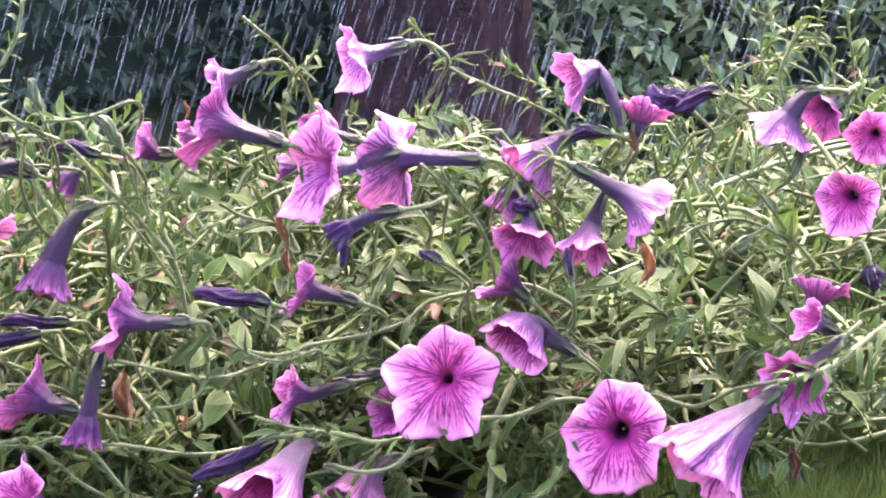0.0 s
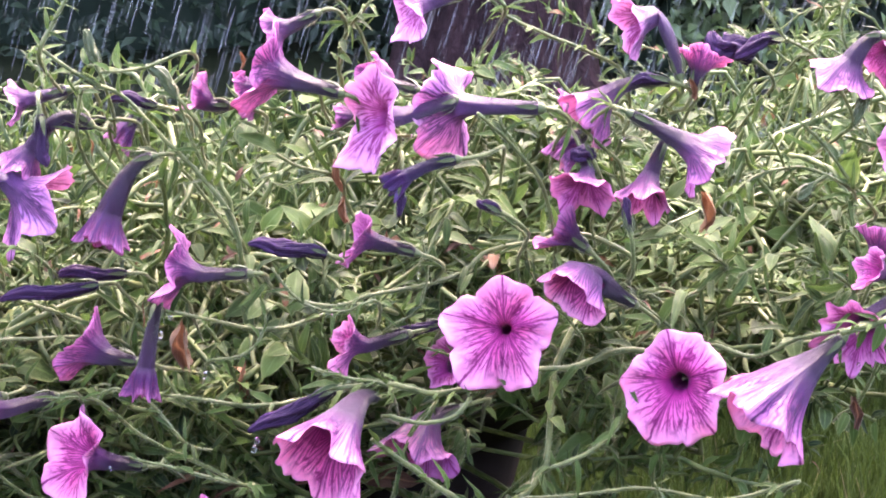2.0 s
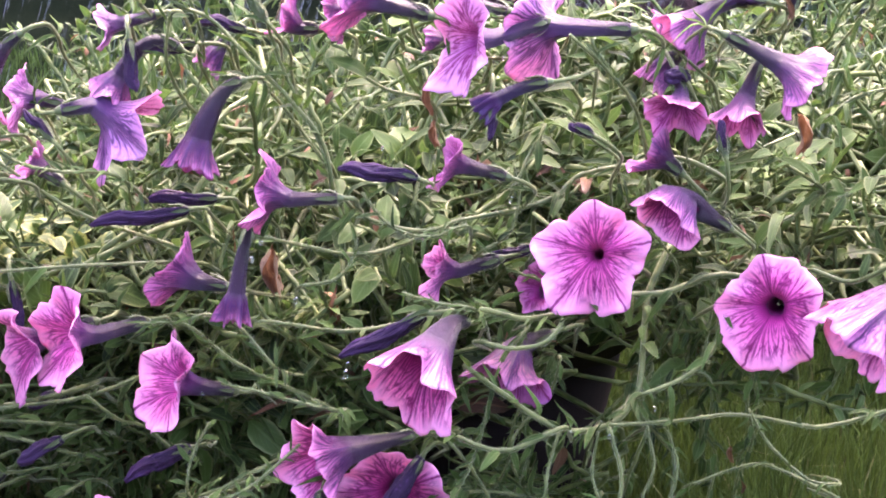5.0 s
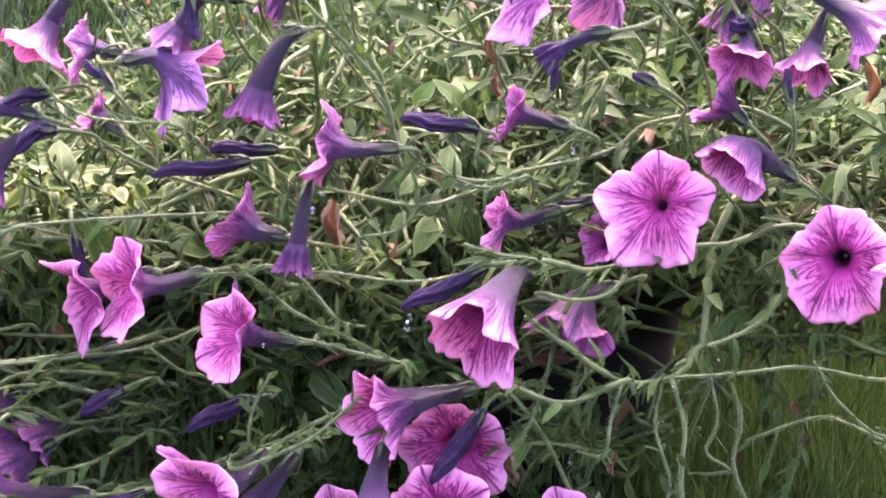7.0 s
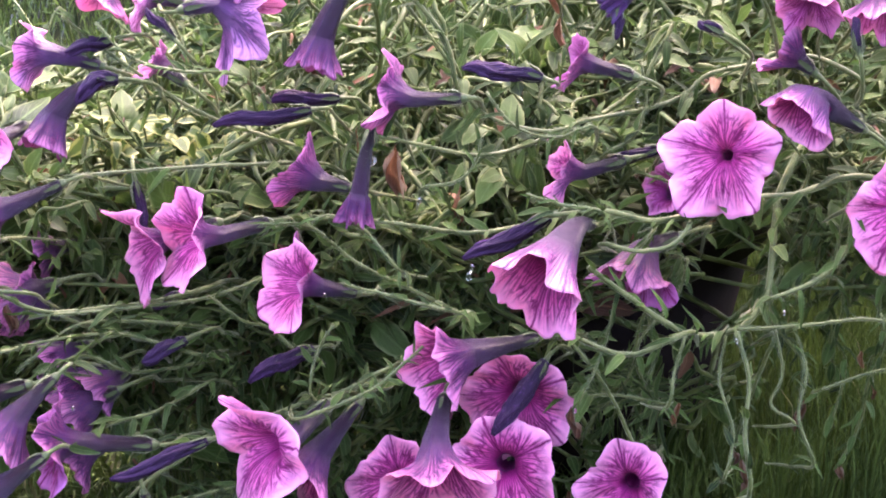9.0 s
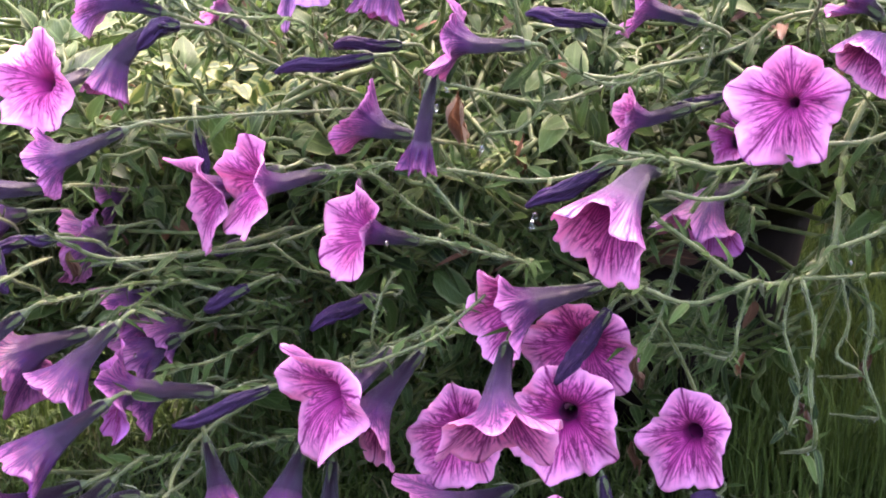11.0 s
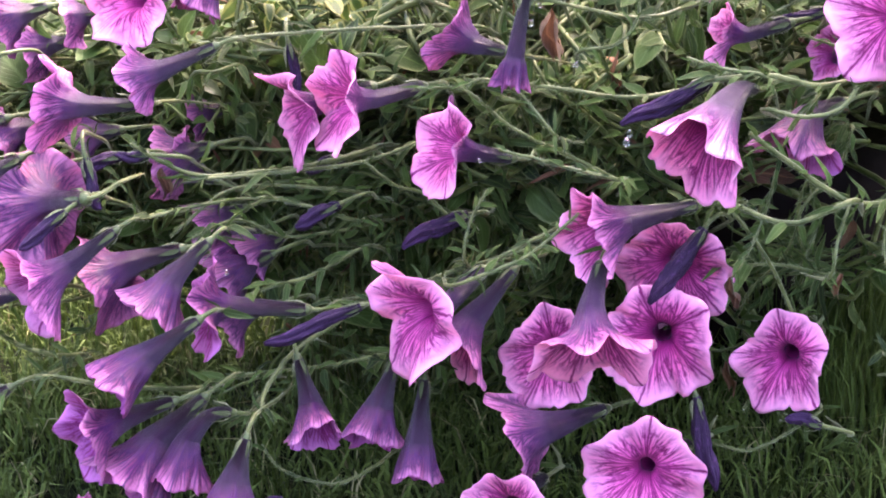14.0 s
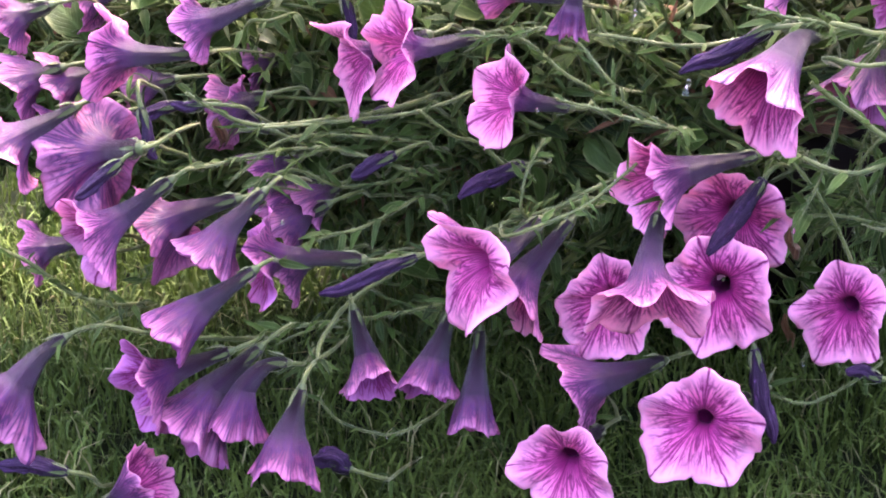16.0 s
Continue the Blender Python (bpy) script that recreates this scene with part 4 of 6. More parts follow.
def withered(at, length, down=True):
    """A shrivelled brown flower or leaf: a crumpled strip with a curled edge."""
    at = np.asarray(at, float)
    V, F = [], []
    n, m = 9, 7
    for i in range(n):
        q = i / (n - 1)
        for j in range(m):
            p = j / (m - 1) - 0.5
            k = noise.noise(Vector((q * 3 + at[0] * 60, p * 3, at[2] * 50)))
            V.append((length * (0.06 + 0.15 * math.sin(q * 3) * (0.6 + k)) * math.sin(p * 4.2 + k) + length * 0.12 * math.sin(q * 4 + at[0] * 70), length * (0.2 * math.cos(p * 4.2) + 0.22 * k), (-length if down else length) * q + length * 0.12 * k))
    F = [(i * m + j, i * m + j + 1, (i + 1) * m + j + 1, (i + 1) * m + j) for i in range(n - 1) for j in range(m - 1)]
    me = mesh_from("withered_flower", V, F, np.array([(j / (m - 1), i / (n - 1)) for i in range(n) for j in range(m)]), (LEAF_DRY,))
    ob = tagged(new("withered_flower", me), "withered brown petunia flower, shrivelled and wet", "dead flower", group="withered flowers")
    ob.location = at
    return ob


def drop(at, radius):
    """A hanging drop of rain water."""
    V, F, n, m = [], [], 9, 12
    for i in range(n):
        a = math.pi * i / (n - 1)
        r, z = radius * math.sin(a) * (1 if a > 1.57 else 0.75 + 0.16 * a), radius * math.cos(a) * (1.7 if a < 1.57 else 1.0)
        V += [(r * math.cos(b), r * math.sin(b), z) for b in np.linspace(0, 2 * math.pi, m, endpoint=False)]
    F = [(i * m + j, (i + 1) * m + j, (i + 1) * m + (j + 1) % m, i * m + (j + 1) % m) for i in range(n - 1) for j in range(m)]
    ob = tagged(new("water_drop", mesh_from("water_drop", V, F, mats=(WATER,))), "clear drop of rain water hanging from a leaf", "water drop", group="water drops")
    ob.location = at


flower((0.1153, 1.1069, 0.5525), (0.0956, 1.1040, 0.5466), 0.0202, 62, look='pale', stalk=(0.1387, 1.1017, 0.5448), face=(-0.96, -0.28, -0.09), throat=0.0049)
flower((0.0325, 1.1548, 0.5290), (0.0165, 1.1571, 0.5204), 0.0148, 55, look='violet', stalk=(0.0509, 1.1709, 0.5200), face=(-0.97, -0.09, -0.22), throat=0.0047)
flower((0.0449, 1.0953, 0.4949), (0.0193, 1.1070, 0.4992), 0.0286, 60, look='violet', stalk=(0.0590, 1.1107, 0.4817), face=(-0.91, 0.30, 0.30), throat=0.0062)
flower((-0.0191, 1.1419, 0.4752), (-0.0307, 1.1415, 0.4758), 0.0141, 46, look='violet', face=(-0.79, 0.15, 0.59), throat=0.0047)
flower((0.0156, 1.1470, 0.4884), (-0.0007, 1.1491, 0.4840), 0.0163, 55, look='violet')
flower((0.1111, 1.1022, 0.4899), (0.0799, 1.0900, 0.4831), 0.0317, 70, turn=20, look='pale', stalk=(0.1280, 1.1199, 0.4860), face=(-0.90, -0.42, 0.08), throat=0.0052)
flower((0.0931, 1.1382, 0.4871), (0.0765, 1.1493, 0.4891), 0.0198, 70, look='violet')
flower((0.0629, 1.1468, 0.4663), (0.0560, 1.1479, 0.4671), 0.0103, 30, look='violet')
flower((0.1590, 1.0853, 0.4899), (0.1238, 1.1004, 0.4871), 0.0327, 72, look='pale', stalk=(0.1794, 1.0996, 0.4759), face=(-0.79, 0.61, -0.09), throat=0.0056)
flower((0.1109, 1.0763, 0.4613), (0.0844, 1.0769, 0.4516), 0.0111, 8, look='wilted', bend=0.0020, pleat=0.15, stalk=(0.1404, 1.0944, 0.4644))
bud((0.0800, 1.0773, 0.4511), (0.0790, 1.0711, 0.4292), 0.0042)
flower((0.2457, 1.1162, 0.5040), (0.2336, 1.1393, 0.5344), 0.0204, 52, look='pale', bend=0.0075, stalk=(0.2514, 1.1322, 0.4893), face=(-0.94, -0.22, -0.27), throat=0.0058)
flower((0.2551, 1.1181, 0.4944), (0.2582, 1.1217, 0.5042), 0.0122, 38, stalk=(0.2486, 1.1348, 0.4769))
flower((0.2346, 1.1238, 0.4975), (0.2113, 1.1268, 0.4922), 0.0211, 42, look='violet', bend=0.0027, pleat=0.06, stalk=(0.2557, 1.1409, 0.4933), face=(-0.80, -0.18, -0.57), throat=0.0051)
flower((0.2146, 1.1536, 0.4842), (0.2081, 1.1527, 0.4784), 0.0132, 28, look='violet', pleat=0.15)
flower((0.2009, 1.1525, 0.4745), (0.1914, 1.1539, 0.4750), 0.0090, 40, look='violet')
flower((0.3663, 1.1206, 0.5282), (0.3513, 1.1222, 0.5128), 0.0212, 60, bend=0.0048, stalk=(0.3904, 1.1371, 0.5235))
flower((0.3876, 1.1390, 0.5213), (0.3795, 1.1342, 0.5167), 0.0179, 65, look='violet')
flower((0.4201, 1.1438, 0.5024), (0.4076, 1.1273, 0.5012), 0.0172, 72)
flower((0.3999, 1.1153, 0.4685), (0.3878, 1.0995, 0.4682), 0.0217, 75)
bud((0.3195, 1.1701, 0.5150), (0.2899, 1.1695, 0.5000), 0.0071, bend=0.0064, stalk=(0.3479, 1.1866, 0.5122))
bud((0.3070, 1.1878, 0.4982), (0.2801, 1.1954, 0.5125), 0.0122)
bud((0.2392, 1.1132, 0.5004), (0.2158, 1.1156, 0.4983), 0.0050, bend=0.0027)
flower((0.2091, 1.0665, 0.4915), (0.2368, 1.0639, 0.4779), 0.0212, 48, look='violet', stalk=(0.1996, 1.0786, 0.4930), face=(0.86, -0.23, -0.45), throat=0.0058)
flower((0.2325, 1.0849, 0.4714), (0.2255, 1.0816, 0.4526), 0.0171, 45, look='violet', stalk=(0.2408, 1.1061, 0.4758), face=(-0.34, -0.50, -0.80), throat=0.0052)
flower((0.1862, 1.0925, 0.4618), (0.1889, 1.0856, 0.4538), 0.0203, 70, look='violet', face=(-0.24, -0.68, -0.69), throat=0.0039)
bud((0.1913, 1.0865, 0.4598), (0.1782, 1.0873, 0.4566), 0.0073, bend=0.0066)
flower((0.1944, 1.1299, 0.4658), (0.1896, 1.1292, 0.4613), 0.0151, 18)
flower((0.0896, 1.0809, 0.4039), (0.0684, 1.0864, 0.4081), 0.0186, 58, look='violet', pleat=0.06, stalk=(0.1079, 1.0955, 0.3899), face=(-0.95, -0.00, 0.30), throat=0.0045)
flower((-0.0068, 1.0689, 0.3946), (-0.0330, 1.0753, 0.3914), 0.0249, 68, look='violet', stalk=(0.0047, 1.0853, 0.3841), face=(-0.94, 0.29, 0.19), throat=0.0048)
bud((0.0380, 1.0697, 0.4064), (-0.0082, 1.0760, 0.4076), 0.0072, bend=0.0033, stalk=(0.0476, 1.0866, 0.3965))
flower((-0.0636, 1.1161, 0.4504), (-0.0881, 1.1095, 0.4171), 0.0139, 25, look='plum', bend=0.0099, pleat=0.18, stalk=(-0.0506, 1.1340, 0.4458), face=(-0.26, -0.37, -0.89), throat=0.0079)
flower((0.2147, 1.0535, 0.3827), (0.1847, 1.0503, 0.4018), 0.0187, 31, pleat=0.06, stalk=(0.2330, 1.0671, 0.3654), face=(-0.55, -0.58, -0.61), throat=0.0112)
flower((0.1904, 1.0817, 0.4065), (0.1833, 1.0841, 0.4116), 0.0133, 35, look='plum')
flower((0.3234, 1.0019, 0.3802), (0.3035, 0.9997, 0.3625), 0.0291, 34, pleat=0.05, look='rose', stalk=(0.3459, 1.0206, 0.3821), face=(-0.76, -0.19, -0.62), throat=0.0095)
flower((0.3689, 1.0382, 0.3980), (0.3470, 1.0298, 0.3818), 0.0222, 60, pleat=0.15, look='violet', face=(-0.71, -0.66, -0.26), throat=0.0059)
flower((0.3690, 1.0498, 0.3993), (0.3598, 1.0498, 0.4030), 0.0139, 50)
flower((0.3669, 1.0875, 0.3957), (0.3687, 1.0894, 0.4028), 0.0137, 40, look='violet')
bud((0.3905, 1.0644, 0.4350), (0.3933, 1.0604, 0.4223), 0.0087)
bud((0.3290, 1.1052, 0.4399), (0.3189, 1.1039, 0.4312), 0.0048, look='green')
bud((0.1380, 1.0744, 0.4306), (0.1245, 1.0781, 0.4372), 0.0046)
bud((0.2102, 1.0534, 0.4259), (0.2060, 1.0593, 0.4445), 0.0039)
bud((-0.0950, 1.1346, 0.4995), (-0.1035, 1.1416, 0.5198), 0.0046, look='green')
bud((-0.0488, 1.1243, 0.4842), (-0.0655, 1.1322, 0.5041), 0.0053, look='green')
bud((-0.0919, 1.1549, 0.4622), (-0.1222, 1.1572, 0.4568), 0.0054)
bud((-0.0617, 1.1538, 0.4717), (-0.0904, 1.1590, 0.4769), 0.0054)
flower((-0.0735, 1.1836, 0.4607), (-0.0796, 1.1822, 0.4534), 0.0118, 30, look='violet')
bud((0.3601, 1.1595, 0.4965), (0.3462, 1.1582, 0.4857), 0.0071)
bud((0.3605, 1.1168, 0.4940), (0.3523, 1.1120, 0.4739), 0.0041, look='green')
flower((-0.1155, 1.1646, 0.4782), (-0.1367, 1.1676, 0.4720), 0.0156, 55, look='pale', stalk=(-0.1019, 1.1835, 0.4742), face=(-0.99, -0.05, -0.10), throat=0.0044)
flower((-0.1010, 1.1350, 0.4658), (-0.1351, 1.1378, 0.4486), 0.0127, 40, look='violet', bend=0.0133, stalk=(-0.0909, 1.1539, 0.4612))
flower((-0.1689, 1.1248, 0.4297), (-0.1494, 1.1277, 0.4331), 0.0292, 58, look='pale', stalk=(-0.1859, 1.1452, 0.4264), face=(0.79, 0.09, -0.61), throat=0.0060)
bud((-0.1292, 1.1343, 0.4705), (-0.1259, 1.1223, 0.4400), 0.0059, bend=-0.0033)
flower((-0.1940, 1.1429, 0.4706), (-0.2125, 1.1453, 0.4473), 0.0252, 60, look='violet', bend=0.0033, face=(-0.50, -0.42, -0.75), throat=0.0060)
flower((-0.1719, 1.1514, 0.4258), (-0.1857, 1.1510, 0.4293), 0.0195, 60, look='pale', face=(-0.97, -0.17, 0.19), throat=0.0050)
flower((-0.1725, 1.1387, 0.3806), (-0.1825, 1.1442, 0.3859), 0.0142, 46, look='violet', face=(-0.81, -0.00, 0.58), throat=0.0041)
bud((-0.1749, 1.1231, 0.4123), (-0.1915, 1.1299, 0.4292), 0.0046)
flower((-0.0720, 1.0881, 0.3334), (-0.0904, 1.0921, 0.3354), 0.0211, 52, look='violet', stalk=(-0.0572, 1.1053, 0.3232), face=(-0.85, 0.29, 0.43), throat=0.0066)
flower((-0.0582, 1.0742, 0.3743), (-0.0651, 1.0610, 0.3402), 0.0135, 10, look='plum', bend=0.0039, pleat=0.2, stalk=(-0.0422, 1.0932, 0.3687))
flower((0.0657, 1.0425, 0.3291), (0.0466, 1.0061, 0.3285), 0.0271, 34, bend=0.0068, asym=-8, pleat=0.03, look='rose', stalk=(0.0815, 1.0635, 0.3284), face=(-0.46, -0.80, -0.39), throat=0.0111)
flower((0.1213, 1.1012, 0.2983), (0.1019, 1.0953, 0.2928), 0.0241, 44, look='plum', pleat=0.1, face=(-0.45, -0.52, -0.72), throat=0.0080)
flower((0.0880, 1.0977, 0.3474), (0.0639, 1.0938, 0.3411), 0.0191, 62, face=(-0.97, -0.02, 0.23), throat=0.0046)
bud((0.1089, 1.1054, 0.3517), (0.0689, 1.1020, 0.3411), 0.0060, stalk=(0.1294, 1.1242, 0.3457))
flower((0.1686, 1.1067, 0.3408), (0.1462, 1.0814, 0.3563), 0.0370, 74, turn=9, star=0.24, face=(-0.29, -0.88, 0.36), throat=0.0032)
flower((0.1320, 1.1352, 0.3086), (0.1198, 1.1270, 0.3161), 0.0157, 60, look='violet')
flower((0.2579, 1.0793, 0.3299), (0.2439, 1.0465, 0.3374), 0.0342, 80)
bud((-0.0948, 1.1071, 0.3746), (-0.1524, 1.1046, 0.3656), 0.0066, stalk=(-0.0837, 1.1252, 0.3664))
bud((-0.0796, 1.1283, 0.3746), (-0.1234, 1.1287, 0.3737), 0.0061, stalk=(-0.0680, 1.1464, 0.3664))
bud((0.0434, 1.0642, 0.3257), (-0.0073, 1.0553, 0.3005), 0.0078, stalk=(0.0567, 1.0844, 0.3230))
bud((-0.2048, 1.1309, 0.3208), (-0.1979, 1.1197, 0.2922), 0.0048)
flower((-0.1210, 1.0856, 0.3120), (-0.1463, 1.0672, 0.3116), 0.0326, 68, star=0.14, stalk=(-0.1090, 1.1049, 0.3071), face=(-0.84, -0.50, 0.20), throat=0.0052)
flower((-0.1530, 1.1037, 0.3046), (-0.1754, 1.0941, 0.3005), 0.0328, 66, star=0.12, stalk=(-0.1403, 1.1245, 0.3035), face=(-0.89, -0.44, -0.12), throat=0.0053)
flower((-0.0687, 1.0666, 0.2764), (-0.0896, 1.0619, 0.2813), 0.0282, 62, star=0.1, stalk=(-0.0558, 1.0862, 0.2721), face=(-0.81, -0.34, 0.47), throat=0.0056)
bud((-0.2044, 1.0961, 0.3967), (-0.2272, 1.0923, 0.3859), 0.0078, bend=0.0052)
bud((-0.2115, 1.1332, 0.4092), (-0.2432, 1.1307, 0.4012), 0.0067)
flower((-0.2211, 1.1315, 0.3934), (-0.2474, 1.1317, 0.4002), 0.0214, 56, look='pale', face=(-0.99, 0.14, 0.06), throat=0.0060)
flower((-0.2129, 1.1240, 0.3870), (-0.2462, 1.1131, 0.3686), 0.0159, 28, look='plum', bend=0.0073, pleat=0.08, face=(-0.36, -0.45, -0.82), throat=0.0080)
flower((-0.2674, 1.1242, 0.3581), (-0.2789, 1.1039, 0.3571), 0.0310, 68, face=(-0.48, -0.72, 0.51), throat=0.0046)
flower((-0.3142, 1.1312, 0.3413), (-0.3252, 1.1296, 0.3395), 0.0170, 55)
flower((-0.2377, 1.0765, 0.3396), (-0.2677, 1.0705, 0.3272), 0.0201, 52, look='violet', stalk=(-0.2248, 1.0979, 0.3361), face=(-0.97, -0.06, -0.22), throat=0.0062)
flower((-0.2840, 1.0674, 0.3074), (-0.3132, 1.0642, 0.3072), 0.0285, 66, look='violet', stalk=(-0.2752, 1.0879, 0.3009), face=(-0.98, 0.15, 0.08), throat=0.0065)
flower((-0.3078, 1.0250, 0.2672), (-0.3309, 1.0450, 0.2555), 0.0376, 68, look='plum', stalk=(-0.2944, 1.0490, 0.2660), face=(-0.71, 0.61, -0.34), throat=0.0065)
flower((-0.3554, 1.0631, 0.2750), (-0.3816, 1.0545, 0.2635), 0.0251, 58, look='plum', face=(-0.83, -0.34, -0.44), throat=0.0073)
flower((-0.2953, 1.0330, 0.2430), (-0.3226, 1.0225, 0.2249), 0.0267, 48, look='violet', stalk=(-0.2857, 1.0556, 0.2403), face=(-0.72, -0.62, -0.32), throat=0.0072)
flower((-0.2619, 1.0517, 0.2226), (-0.2905, 1.0514, 0.2138), 0.0306, 62, look='plum', stalk=(-0.2525, 1.0743, 0.2198), face=(-0.88, 0.02, -0.48), throat=0.0073)
flower((-0.2404, 1.0291, 0.2385), (-0.2608, 1.0169, 0.2209), 0.0213, 42, look='plum', pleat=0.15, stalk=(-0.2343, 1.0517, 0.2367), face=(-0.51, -0.46, -0.73), throat=0.0077)
flower((-0.2425, 0.9977, 0.2049), (-0.2718, 0.9890, 0.1857), 0.0192, 27, look='plum', pleat=0.07, stalk=(-0.2333, 1.0190, 0.1998), face=(-0.77, -0.46, -0.45), throat=0.0083)
flower((-0.2617, 0.9962, 0.1519), (-0.2910, 0.9856, 0.1449), 0.0273, 50, look='plum', stalk=(-0.2450, 1.0204, 0.1503), face=(-0.77, -0.63, -0.10), throat=0.0072)
flower((-0.2453, 1.0050, 0.1498), (-0.2736, 0.9941, 0.1268), 0.0270, 38, look='plum', pleat=0.1, face=(-0.48, -0.63, -0.62), throat=0.0099)
flower((-0.2283, 0.9944, 0.1464), (-0.2520, 0.9846, 0.1334), 0.0163, 25, look='plum', bend=0.0072, pleat=0.1, stalk=(-0.2207, 1.0125, 0.1357), face=(-0.24, -0.48, -0.84), throat=0.0072)
flower((-0.2170, 0.9794, 0.1384), (-0.2242, 0.9680, 0.1150), 0.0194, 27, look='plum', pleat=0.09, stalk=(-0.2120, 1.0048, 0.1421), face=(-0.12, -0.56, -0.82), throat=0.0097)
flower((-0.1875, 1.0345, 0.1929), (-0.2271, 1.0304, 0.1961), 0.0321, 76, look='plum', stalk=(-0.1748, 1.0554, 0.1861), face=(-0.96, -0.22, 0.16), throat=0.0059)
bud((-0.1545, 1.0310, 0.1973), (-0.2109, 1.0138, 0.1792), 0.0065, stalk=(-0.1434, 1.0516, 0.1903))
flower((-0.1929, 1.0280, 0.1633), (-0.1849, 1.0172, 0.1366), 0.0172, 36, look='plum', pleat=0.08, stalk=(-0.1987, 1.0515, 0.1660), face=(0.22, -0.80, -0.56), throat=0.0079)
flower((-0.1350, 1.0272, 0.1637), (-0.1459, 1.0177, 0.1362), 0.0158, 24, look='plum', pleat=0.1, stalk=(-0.1325, 1.0485, 0.1601), face=(-0.17, -0.66, -0.74), throat=0.0092)
flower((-0.1186, 1.0248, 0.1530), (-0.1215, 1.0093, 0.1182), 0.0145, 20, look='plum', pleat=0.1, stalk=(-0.1208, 1.0482, 0.1548), face=(-0.02, -0.56, -0.83), throat=0.0086)
flower((-0.0855, 1.0453, 0.2139), (-0.1030, 1.0199, 0.2061), 0.0390, 70, turn=10, stalk=(-0.0700, 1.0681, 0.2099), face=(-0.81, -0.58, 0.04), throat=0.0064)
flower((-0.0671, 1.0524, 0.2106), (-0.0909, 1.0376, 0.1866), 0.0261, 45, stalk=(-0.0536, 1.0762, 0.2090), face=(-0.48, -0.63, -0.62), throat=0.0085)
bud((-0.0964, 1.0898, 0.2288), (-0.1345, 1.0761, 0.2127), 0.0080, bend=0.0033, stalk=(-0.0856, 1.1096, 0.2203))
flower((0.0373, 1.0638, 0.2491), (-0.0045, 1.0453, 0.2464), 0.0247, 38, pleat=0.02, look='rose', stalk=(0.0517, 1.0831, 0.2388), face=(-0.75, -0.66, -0.01), throat=0.0095)
flower((0.0378, 1.1184, 0.1991), (0.0297, 1.0888, 0.2023), 0.0371, 76)
bud((0.0426, 1.0653, 0.2332), (0.0101, 1.0404, 0.1946), 0.0084, stalk=(0.0589, 1.0880, 0.2290))
flower((-0.0166, 1.0247, 0.2285), (-0.0207, 1.0034, 0.2148), 0.0368, 62, look='rose', stalk=(-0.0125, 1.0473, 0.2271), face=(0.00, -0.72, -0.70), throat=0.0075)
flower((0.0248, 1.0822, 0.1642), (0.0198, 1.0517, 0.1727), 0.0364, 72)
flower((-0.0356, 1.0883, 0.1460), (-0.0420, 1.0649, 0.1530), 0.0327, 74)
flower((-0.0134, 1.0389, 0.1269), (-0.0426, 1.0223, 0.1249), 0.0289, 54, look='rose', stalk=(0.0058, 1.0615, 0.1217), face=(-0.94, 0.08, -0.34), throat=0.0085)
flower((-0.0491, 1.0200, 0.0895), (-0.0632, 0.9866, 0.0980), 0.0305, 60, asym=12, face=(-0.14, -0.99, 0.06), throat=0.0049)
flower((0.0350, 1.0247, 0.1115), (0.0123, 0.9958, 0.1176), 0.0366, 72, turn=20, face=(-0.16, -0.92, 0.37), throat=0.0045)
bud((0.0392, 1.0282, 0.1428), (0.0502, 1.0029, 0.0923), 0.0078, stalk=(0.0381, 1.0513, 0.1436))
flower((0.1100, 1.0907, 0.1538), (0.0968, 1.0630, 0.1552), 0.0310, 66, star=0.24, face=(-0.34, -0.91, 0.25), throat=0.0050)
flower((-0.3330, 0.9456, 0.0747), (-0.3205, 0.9488, 0.0815), 0.0228, 40)
flower((-0.3505, 1.0365, 0.2016), (-0.3723, 1.0350, 0.1975), 0.0194, 60, look='violet')
flower((-0.3548, 0.9864, 0.1642), (-0.3794, 0.9721, 0.1435), 0.0241, 34, look='plum', bend=0.0039, stalk=(-0.3397, 1.0091, 0.1601))
flower((-0.2568, 1.1331, 0.2299), (-0.2704, 1.1363, 0.2345), 0.0259, 60, look='violet')
flower((-0.2309, 1.1336, 0.1951), (-0.2412, 1.1295, 0.1900), 0.0177, 40, look='violet')
flower((-0.3736, 1.1007, 0.2841), (-0.3860, 1.0994, 0.2805), 0.0210, 50, look='plum')
flower((-0.3810, 1.1173, 0.3173), (-0.3961, 1.1156, 0.3127), 0.0204, 60, look='plum')
bud((-0.3518, 0.9506, 0.0960), (-0.3906, 0.9493, 0.1033), 0.0078, stalk=(-0.3380, 0.9651, 0.0768))
bud((-0.2765, 1.0583, 0.2797), (-0.2974, 1.0552, 0.2791), 0.0046)
bud((-0.3136, 1.0533, 0.2798), (-0.3049, 1.0398, 0.2521), 0.0052, bend=-0.0033)
bud((-0.3187, 1.0200, 0.2613), (-0.3453, 1.0065, 0.2426), 0.0058)
bud((-0.1953, 0.9944, 0.0742), (-0.2153, 0.9968, 0.0838), 0.0100)
bud((0.1122, 1.0286, 0.1249), (0.0927, 1.0294, 0.1314), 0.0059)
stem([(0.1167, 1.1261, 0.5634), (0.1322, 1.1297, 0.5464), (0.1452, 1.1347, 0.5332), (0.1701, 1.1386, 0.5216), (0.1955, 1.1428, 0.5109), (0.2178, 1.1466, 0.4976), (0.2235, 1.1482, 0.4696), (0.2170, 1.1509, 0.4399), (0.2279, 1.1515, 0.4106)], 0.0013, leaves=1.6, size=0.013)
